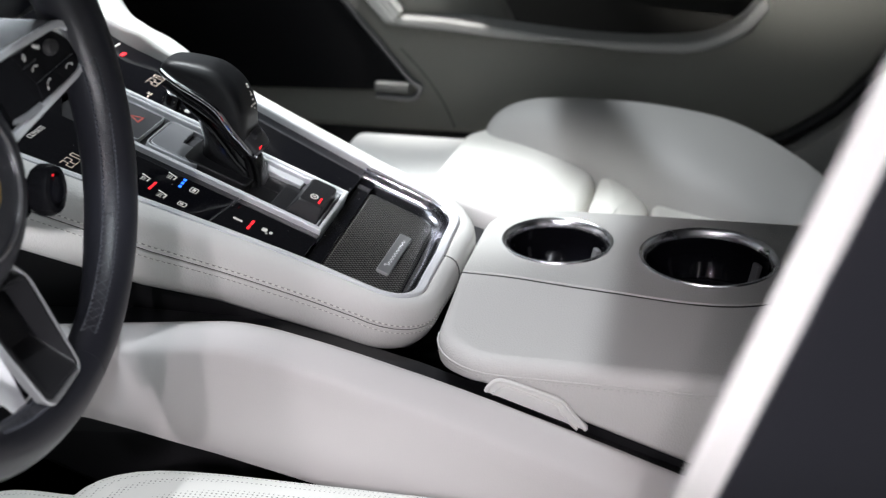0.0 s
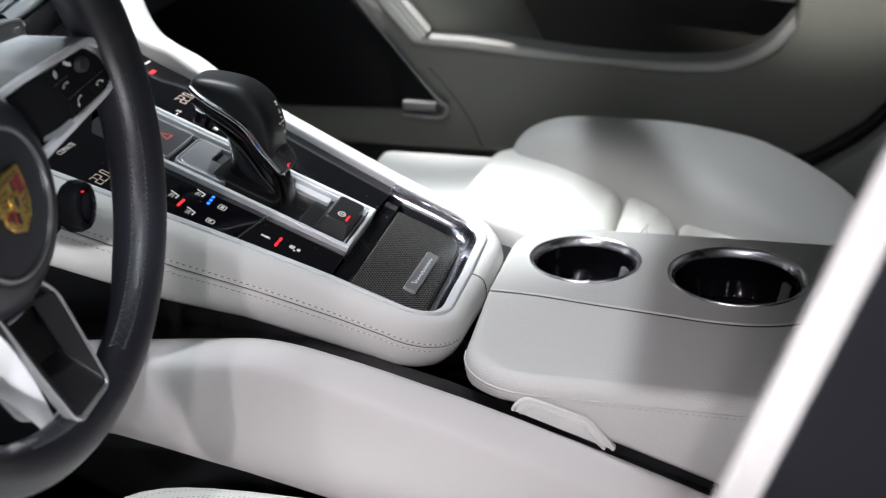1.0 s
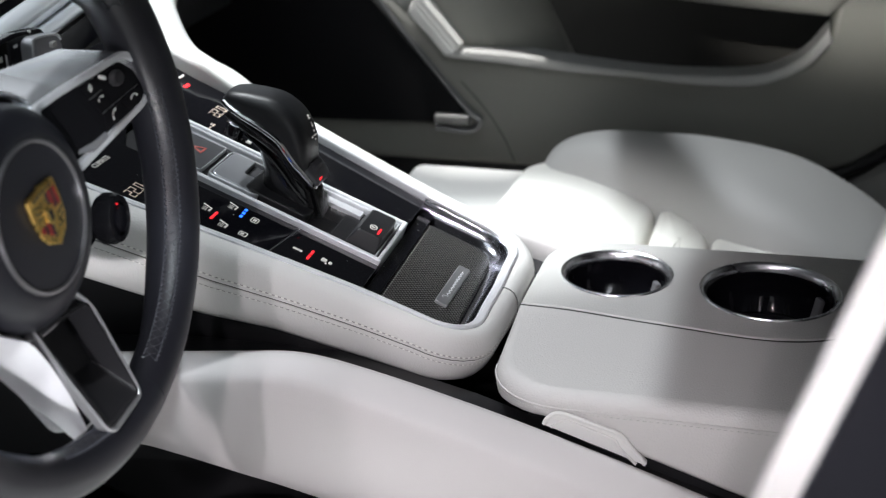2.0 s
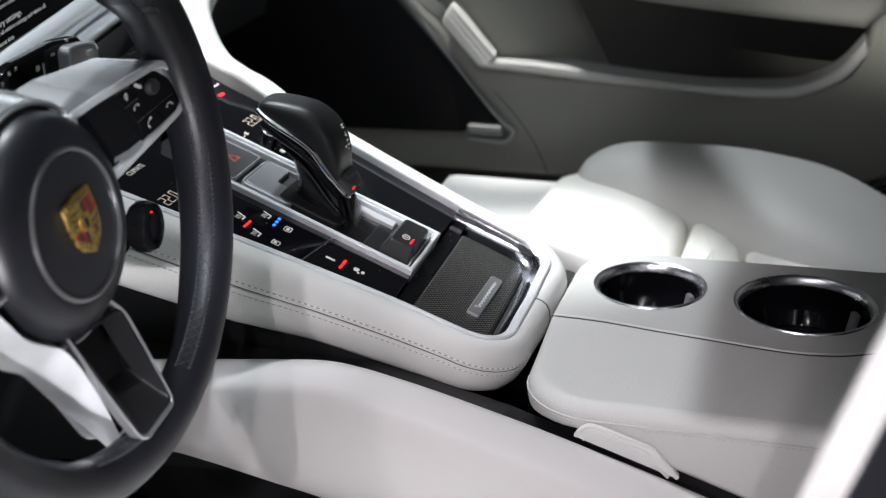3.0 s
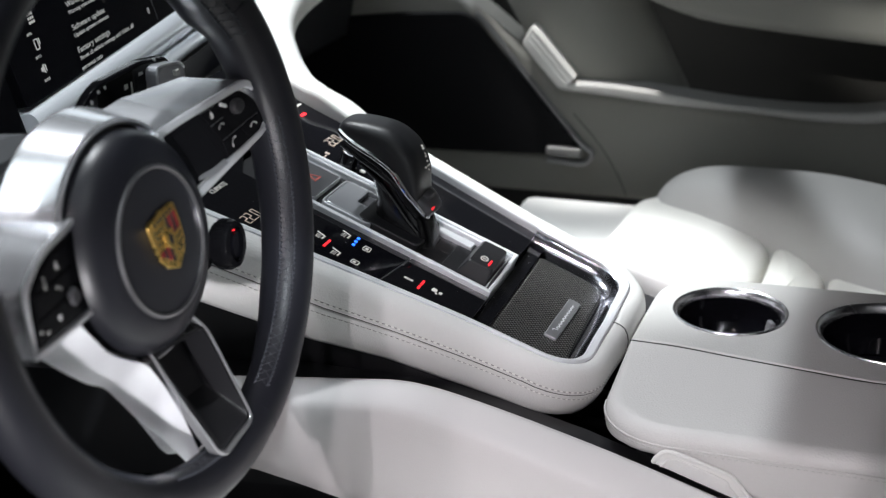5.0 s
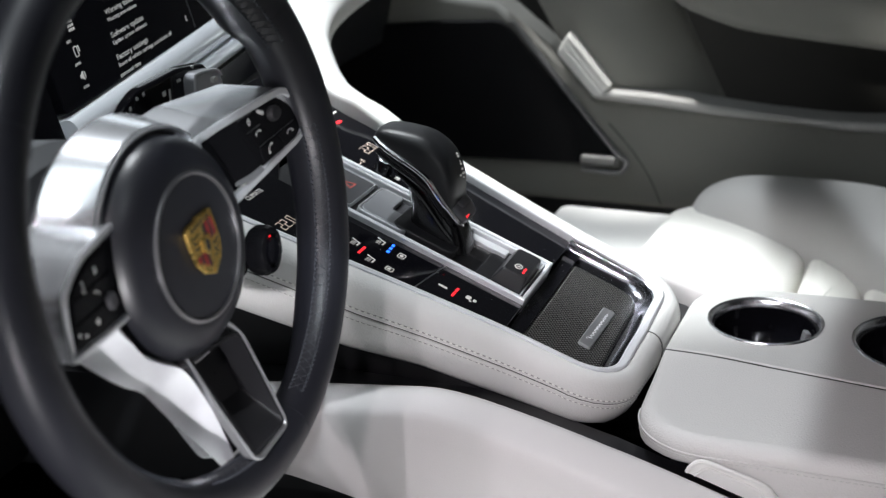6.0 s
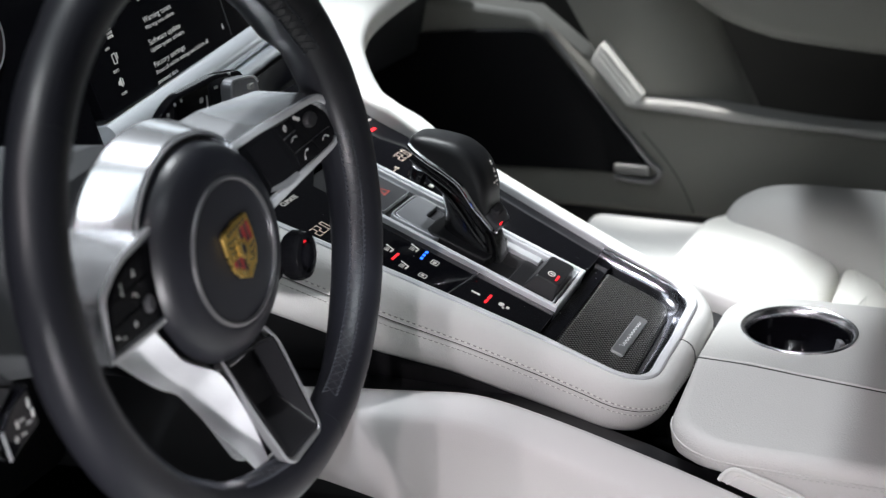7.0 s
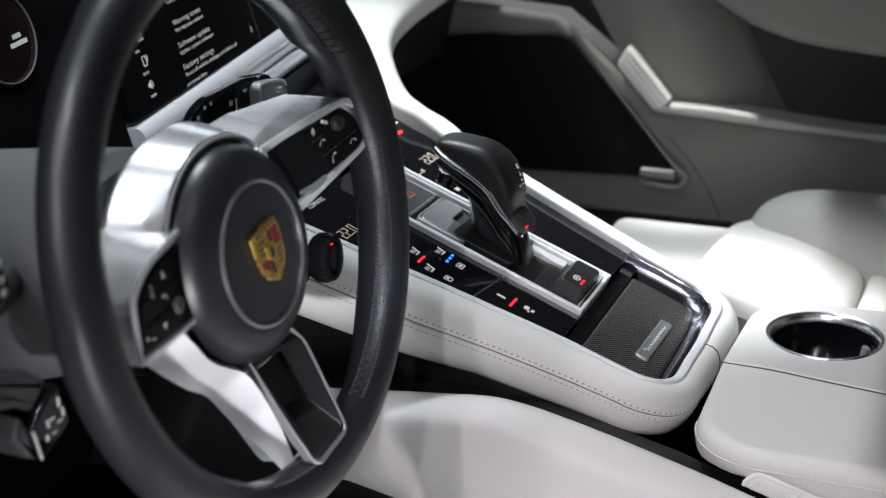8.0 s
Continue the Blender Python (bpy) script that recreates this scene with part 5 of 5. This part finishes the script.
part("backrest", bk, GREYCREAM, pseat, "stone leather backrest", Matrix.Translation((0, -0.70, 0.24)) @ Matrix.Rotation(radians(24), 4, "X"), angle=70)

dseat = thing("driver_seat", "perforated cream leather driver seat with dark outer side", "car seat")
part("seat_base", box(-0.62, -0.58, 0.02, -0.22, -0.02, 0.20, 0.03), BLACKP, dseat, "black seat base")
part("cushion", pad(-0.60, -0.210, -0.50, 0.056, 0.17, 0.344, 0.02, 0.010, e=0.28), PERF, dseat, "perforated cream leather cushion", angle=70)
part("thigh_support", pad(-0.60, -0.250, -0.10, 0.130, 0.20, 0.335, 0.02, 0.004, e=0.30), PERF, dseat, "perforated cream leather thigh support", angle=70)
# backrest: reclined, a slim cream bolster edge and a dark outer flank
MB = Matrix.Translation((-0.62, -0.4185, 0.637)) @ Matrix.Rotation(radians(17.8), 4, "X")
part("side_bolster", pad(-0.003, 0.008, -0.060, 0.0040, -0.40, 0.50, 0.02, 0, e=0.3), CREAM, dseat, "cream leather bolster edge of the backrest", MB, angle=70)
part("backrest_flank", pad(-0.006, 0.060, -0.28, -0.0085, -0.42, 0.52, 0.02, 0, e=0.08), BLACKL, dseat, "dark leather backrest flank", MB, angle=70)
part("backrest_center", pad(0.05, 0.43, -0.26, -0.14, -0.42, 0.50, 0.02, 0, e=0.3), PERF, dseat, "perforated cream leather backrest center", MB, angle=70)

# ---------------- passenger door ----------------
door = tagged(new("door_1"), "closed passenger door with stone leather panel and black speaker", "car door", kind="structure")
DX = 0.75


def door_plate(poly, x0, x1, mat, name, label, bevel=0.004, parent=door):
    """A plate on the door from an outline in (y, z); it faces the cabin."""
    k = (x0 + 1.035) / (DX + 1.035)
    poly = [(-0.412 + (y + 0.412) * k, 0.924 + (z - 0.924) * k) for y, z in poly]
    m = Matrix(((0, 0, -1, x1), (-1, 0, 0, 0), (0, 1, 0, 0), (0, 0, 0, 1)))
    return part(name, slab(ccw([(-y, z) for y, z in poly]), 0.0, x1 - x0, bevel, 4), mat, parent, label, m)


door_plate([(-0.72, 0.16), (0.80, 0.16), (0.80, 0.85), (-0.72, 0.85)], 0.95, 0.97, POCKETSHADE, "door_skin", "pocket back, coloured dark for the shade inside")
lower = round_poly([(-0.60, 0.10), (0.75, 0.10), (0.75, 0.285), (0.0, 0.285), (-0.12, 0.278), (-0.45, 0.27)], 0.02)
door_plate(lower, 0.77, 0.84, BLACKP, "door_bottom", "dark lower door trim", 0.01)
mid = [(0.62, 0.270), (0.62, 0.60), (0.19, 0.56), (0.075, 0.470), (0.044, 0.432), (-0.113, 0.424), (-0.30, 0.413), (-0.38, 0.417), (-0.419, 0.428), (-0.456, 0.449), (-0.478, 0.49), (-0.49, 0.60), (-0.50, 0.80), (-0.72, 0.80), (-0.66, 0.47), (-0.625, 0.40), (-0.58, 0.345), (-0.52, 0.302), (-0.46, 0.280), (-0.3, 0.272)]
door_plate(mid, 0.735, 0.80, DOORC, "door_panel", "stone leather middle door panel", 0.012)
ledge_top = [(0.039, 0.4405), (-0.037, 0.439), (-0.113, 0.432), (-0.172, 0.426), (-0.233, 0.4215), (-0.301, 0.420), (-0.378, 0.425), (-0.414, 0.435), (-0.447, 0.456), (-0.476, 0.494)]
ledge_low = [(-0.482, 0.474), (-0.456, 0.442), (-0.419, 0.420), (-0.380, 0.409), (-0.302, 0.407), (-0.234, 0.412), (-0.172, 0.4145), (-0.113, 0.4175), (-0.038, 0.4235), (0.043, 0.4285)]
door_plate([tuple(p) for p in smooth_path(ledge_top, 4) + smooth_path(ledge_low, 4)], 0.712, 0.76, GREYCREAM, "door_ledge", "pale leather armrest ledge", 0.005)
door_plate([(0.100, 0.490), (0.098, 0.500), (0.086, 0.519), (0.079, 0.514), (0.0245, 0.4485), (0.0275, 0.4410), (0.042, 0.431), (0.048, 0.432)], 0.712, 0.80, CREAM, "door_grip", "pale slanted grip piece", 0.004)
for k in range(3):
    y, z = 0.0905 - 0.0048 * k, 0.4985 + 0.0062 * k
    door_plate([(y + 0.0018, z), (y - 0.0006, z + 0.0024), (y - 0.0575, z - 0.0640), (y - 0.0551, z - 0.0664)], 0.711, 0.73, CREAM, "grip_rib", "raised rib on the grip", 0.001)


def pocket_wall(t0, t1):
    """A stretch of the door pocket's wall, curving softly back into its depth."""
    rings = []
    for k in range(13):
        t = t0 + (t1 - t0) * k / 12
        q = min(1.0, max(0.0, (t - 0.12) / 0.55))
        x = 0.738 + 0.187 * q * q * (3 - 2 * q)
        f = (x + 1.035) / (DX + 1.035)
        low, top = (0.045 - 0.60 * t, 0.425 - 0.020 * t), (0.206 - 0.66 * t, 0.700 - 0.02 * t)
        ring = [(x, -0.412 + (low[0] + (top[0] - low[0]) * u + 0.412) * f, 0.924 + (low[1] + (top[1] - low[1]) * u - 0.924) * f) for u in np.linspace(0, 1, 8)]
        rings.append(ring + [(x + 0.012, y, z) for _, y, z in ring[::-1]])
    return loft(rings)


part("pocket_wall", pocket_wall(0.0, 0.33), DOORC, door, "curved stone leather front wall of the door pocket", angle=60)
# deep part of the same wall, shade put into its colour
part("pocket_shade_wall", pocket_wall(0.3305, 1.0), POCKETSHADE, door, "deep pocket wall, coloured dark for its shade", angle=60)
upper = [(0.14, 0.72), (0.05, 0.640), (0.0, 0.612), (-0.030, 0.591), (-0.056, 0.573), (-0.083, 0.557), (-0.119, 0.544), (-0.150, 0.535), (-0.180, 0.530), (-0.243, 0.5235), (-0.310, 0.5175), (-0.375, 0.512), (-0.445, 0.507), (-0.474, 0.505), (-0.50, 0.53), (-0.50, 0.85), (0.20, 0.85)]
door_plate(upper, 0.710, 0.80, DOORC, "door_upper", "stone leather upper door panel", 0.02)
spk = [(0.62, 0.495), (0.62, 0.315), (0.09, 0.330), (0.020, 0.331), (0.013, 0.338), (0.027, 0.361), (0.172, 0.526), (0.182, 0.532), (0.195, 0.534), (0.286, 0.529), (0.415, 0.515)]
door_plate(spk, 0.727, 0.76, SPKB, "speaker_cover", "large black door speaker cover", 0.003)
trimline = [(0.160, 0.5385), (0.148, 0.5272), (0.078, 0.4427), (0.0098, 0.3627), (-0.0081, 0.3487), (-0.0051, 0.3363), (0.0099, 0.3291), (0.0554, 0.3321)]
part("speaker_trim", tube([(0.727, y, z) for y, z in [tuple(p) for p in smooth_path(trimline, 5)]], 0.0042, 10), RINGM, door, "thin grey trim round the speaker")
part("speaker_plate", box(0.716, 0.004, 0.339, 0.730, 0.056, 0.3545, 0.004), PLATEM, door, "small satin speaker plate")
part("panel_joint", tube(smooth_path([(0.7352, 0.020, 0.400), (0.7352, -0.012, 0.365), (0.7352, -0.040, 0.325), (0.7352, -0.058, 0.285)], 4), 0.0008, 6), SEAM, door, "dark joint in the door panel")
seal = smooth_path([(0.74, -0.735, 0.70), (0.74, -0.665, 0.47), (0.74, -0.628, 0.405), (0.74, -0.582, 0.348), (0.74, -0.52, 0.303), (0.74, -0.46, 0.280), (0.74, -0.30, 0.268)], 6)
tagged(part("door_seal", tube(seal, 0.008, 10), BLACKP), "black rubber seal along the door edge", "seal", kind="structure")
tagged(part("sill_trim", loft([[(0.70, y, 0.0), (0.70, y, z), (0.80, y, z), (0.80, y, 0.0)] for y, z in ((0.70, 0.20), (-0.40, 0.20), (-0.50, 0.27), (-0.58, 0.33), (-0.63, 0.39), (-0.68, 0.49), (-0.75, 0.90), (-1.2, 0.95))]), GREYCREAM), "stone-coloured sill and pillar trim", "trim", kind="structure")

# ---------------- dashboard ----------------
dash = tagged(new("dashboard"), "cream and black dashboard with satin metal trim strip", "dashboard", kind="structure")
# screen and trim strip run forwards to the passenger's side
A0 = Vector((-0.133, 0.28, 0.626))
DIRX = Vector((1, 0.06, 0.085)).normalized()
UPZ = Vector((0, 0.22, 0.975))
NRM = DIRX.cross(UPZ).normalized()
UPZ = NRM.cross(DIRX).normalized()
MD = Matrix(((DIRX.x, UPZ.x, NRM.x, A0.x), (DIRX.y, UPZ.y, NRM.y, A0.y), (DIRX.z, UPZ.z, NRM.z, A0.z), (0, 0, 0, 1)))
LEN = 0.37
screen = thing("touchscreen", "wide black centre touchscreen showing a settings list", "screen")
part("glass", slab(round_poly(rect(0.0, 0.002, 0.335, 0.16), 0.004), -0.012, 0.002, 0.001), SCREEN, screen, "black glass screen", MD)


def menu_text(x, y, text, size, width):
    """Left-aligned lettering on the screen, set to a given width."""
    cu = bpy.data.curves.new("menu_text", "FONT")
    cu.body, cu.size, cu.extrude = text, size, 0.0001
    tmp = bpy.data.objects.new("menu_text", cu)
    me = bpy.data.meshes.new_from_object(tmp)
    bpy.data.objects.remove(tmp)
    ext = max(v.co.x for v in me.vertices)
    me.transform(MD @ Matrix.Translation((x, y, 0.0026)) @ Matrix.Diagonal((width / ext, 1, 1, 1)))
    me.materials.clear()
    me.materials.append(MENUM)
    ob = new("menu_text", me)
    ob.parent = screen
    return tagged(ob, "white menu lettering")


for x, y, text, size, width in ((0.1000, 0.0800, "Units", 0.0085, 0.022), (0.0990, 0.0600, "Warning tones", 0.0085, 0.053), (0.0985, 0.0535, "Warning tone volume", 0.0062, 0.055), (0.0955, 0.0395, "Software update", 0.0085, 0.062), (0.0945, 0.0332, "Update system software", 0.0062, 0.066), (0.0915, 0.0195, "Factory settings", 0.0085, 0.061), (0.0910, 0.0130, "Reset all vehicle settings and delete all", 0.0062, 0.106), (0.0880, 0.0045, "personal data", 0.0062, 0.039)):
    menu_text(x + 0.005, y, text, size * 0.85, width * 0.95)
for y, wd in ((0.0135, "SOUND"), (0.0340, "DEVICES"), (0.0545, "APPS")):
    menu_text(0.0345, y, wd, 0.0036, 0.009 if len(wd) > 4 else 0.007)
for i in range(3):
    for j in range(3):
        part("menu_icon", slab(rect(0.0445 + 0.0032 * i, 0.0625 + 0.0036 * j, 0.0465 + 0.0032 * i, 0.0650 + 0.0036 * j), 0.002, 0.0026, 0.0001), MENUM, screen, "small white menu symbol", MD)
ph = round_poly(rect(0.0405, 0.0405, 0.0465, 0.0500), 0.0012)
part("menu_icon", ring_shape(ph, offset(ph, 0.0009), 0.002, 0.0026, 0.0001), MENUM, screen, "small white menu symbol", MD)
part("menu_icon", slab(rect(0.0478, 0.0440, 0.0490, 0.0495), 0.002, 0.0026, 0.0001), MENUM, screen, "small white menu symbol", MD)
part("menu_icon", slab(ccw([(0.0365, 0.0225), (0.0385, 0.0225), (0.0415, 0.0198), (0.0415, 0.0285), (0.0385, 0.0258), (0.0365, 0.0258)]), 0.002, 0.0026, 0.0001), MENUM, screen, "small white menu symbol", MD)
part("menu_icon", slab(rect(0.0432, 0.0212, 0.0441, 0.0272), 0.002, 0.0026, 0.0001), MENUM, screen, "small white menu symbol", MD)
part("menu_icon", slab(rect(0.2320, 0.0160, 0.2332, 0.0215), 0.002, 0.0026, 0.0001), MENUM, screen, "small white arrow", MD)
part("menu_line", slab(rect(0.2440, 0.0060, 0.2444, 0.1300), 0.002, 0.0024, 0.0001), GREYSIL, screen, "thin grey divider line", MD)
def strip(profile, mat, label, rise, x0=-0.055):
    """A bar along the dashboard, rising a little to the passenger's side."""
    return part("trim_strip", loft([[(x, v + k, h) for v, h in profile] for x, k in ((x0, 0.0), (0.0, 0.0), (0.15, rise * 0.4), (LEN, rise))]), mat, dash, label, MD)


strip([(-0.001, -0.02), (-0.001, 0.0030), (-0.0022, 0.0056), (-0.0045, 0.0078), (-0.0075, 0.0094), (-0.0110, 0.0102), (-0.0145, 0.0100), (-0.0175, 0.0090), (-0.0198, 0.0074), (-0.0206, 0.0066), (-0.0216, 0.0074), (-0.0240, 0.0078), (-0.0262, 0.0064), (-0.0275, 0.0036), (-0.0275, -0.02)], STRIPM, "broad satin metal trim strip", 0.006, -0.004)
strip([(-0.0290, -0.02), (-0.0290, 0.0020), (-0.0305, 0.0050), (-0.0330, 0.0070), (-0.0365, 0.0078), (-0.0400, 0.0070), (-0.0430, 0.0048), (-0.0450, 0.0014), (-0.046, -0.003), (-0.046, -0.02)], STRIPM, "second satin metal trim strip", 0.004, -0.06)
part("trim_stub", loft([[(x, v + 0.004, h - 0.010) for v, h in ((-0.001, -0.01), (-0.001, 0.004), (-0.006, 0.0078), (-0.014, 0.0080), (-0.020, 0.004), (-0.020, -0.01))] for x in (-0.075, -0.010)]), FRAMEM, dash, "dull metal trim piece beside the instruments", MD)
strip([(-0.048, -0.02), (-0.048, 0.0), (-0.072, 0.006), (-0.076, -0.02)], PIANO, "black vent band", 0.002, -0.06).name = "vent_band"
# binnacle with round instruments to the left
part("binnacle", loft([[(x, -0.05, -0.02), (x, -0.048, 0.0), (x, 0.19, 0.004), (x, 0.21, -0.05)] for x in (-0.52, -0.30, -0.012)]), SCREEN, dash, "black glass instrument binnacle", MD)
CM = MD @ Matrix.Translation((-0.1247, 0.1166, 0.006)) @ Matrix.Diagonal((0.58, 0.58, 1, 1))
cluster = part("instrument", lathe([(0.0, 0.0), (0.058, 0.0), (0.060, 0.003), (0.064, 0.003), (0.065, 0.0)], 56), DIALM, dash, "round dark instrument dial", CM)
part("instrument_ring", lathe([(0.0602, -0.002), (0.0604, 0.0044), (0.0616, 0.0044), (0.0618, -0.002)], 56, True), FRAMEM, cluster, "thin grey dial ring", CM)
for dx, dy, w in ((0.030, -0.006, 0.016), (0.030, -0.016, 0.034)):
    part("readout", slab(rect(dx - w / 2, dy - 0.003, dx + w / 2, dy + 0.003), 0.0, 0.0012, 0.0001), PRINT, cluster, "white readout bar", CM)
part("column_cover", box(-0.30, 0.16, 0.52, -0.205, 0.26, 0.622, 0.012), DARKGREY, dash, "grey plastic cover beside the column")
part("lower_dash", box(-0.75, 0.34, 0.30, -0.16, 0.60, 0.52, 0.02), CARPET, dash, "black lower dashboard")
part("dash_top", box(-0.75, 0.45, 0.60, 0.75, 0.85, 0.86, 0.03), BLACKL, dash, "black leather dashboard top")
# cream leather wing from the console up to the passenger's dashboard
wing = smooth_path([(0.140, 0.060, -0.006, 0.010), (0.159, 0.118, 0.003, 0.024), (0.164, 0.152, 0.004, 0.026), (0.177, 0.185, 0.004, 0.026), (0.215, 0.225, 0.010, 0.030), (0.28, 0.262, 0.009, 0.032), (0.38, 0.290, 0.009, 0.034), (0.55, 0.31, 0.009, 0.036), (0.75, 0.32, 0.009, 0.036)], 6)
rings = []
for i, (x, y, dz, hw) in enumerate(wing):
    a, b = wing[max(i - 1, 0)], wing[min(i + 1, len(wing) - 1)]
    d = Vector((b[0] - a[0], b[1] - a[1])).normalized()
    nx, ny = -d.y, d.x
    zc = 0.464 + (y + 0.0975) * math.tan(PITCH) + dz
    ring = []
    for k in range(18):
        t = 2 * math.pi * k / 18
        o = -hw * math.copysign(abs(math.cos(t)) ** 0.7, math.cos(t))
        h = (0.012 if math.sin(t) > 0 else float(np.interp(x, [0.2, 0.28], [0.045, 0.030]))) * math.copysign(abs(math.sin(t)) ** 0.7, math.sin(t))
        ring.append((x + nx * o, y + ny * o, zc + h + o * 0.35))
    rings.append(ring)
part("leather_wing", loft(rings), CREAM, dash, "cream leather wing rising from the console", angle=70)
part("glovebox", loft([[(x, 0.36, 0.50), (x, 0.33, 0.63), (x, 0.42, 0.70), (x, 0.52, 0.70), (x, 0.60, 0.45)] for x in (0.20, 0.45, 0.745)]), BLACKP, dash, "dark glovebox front")
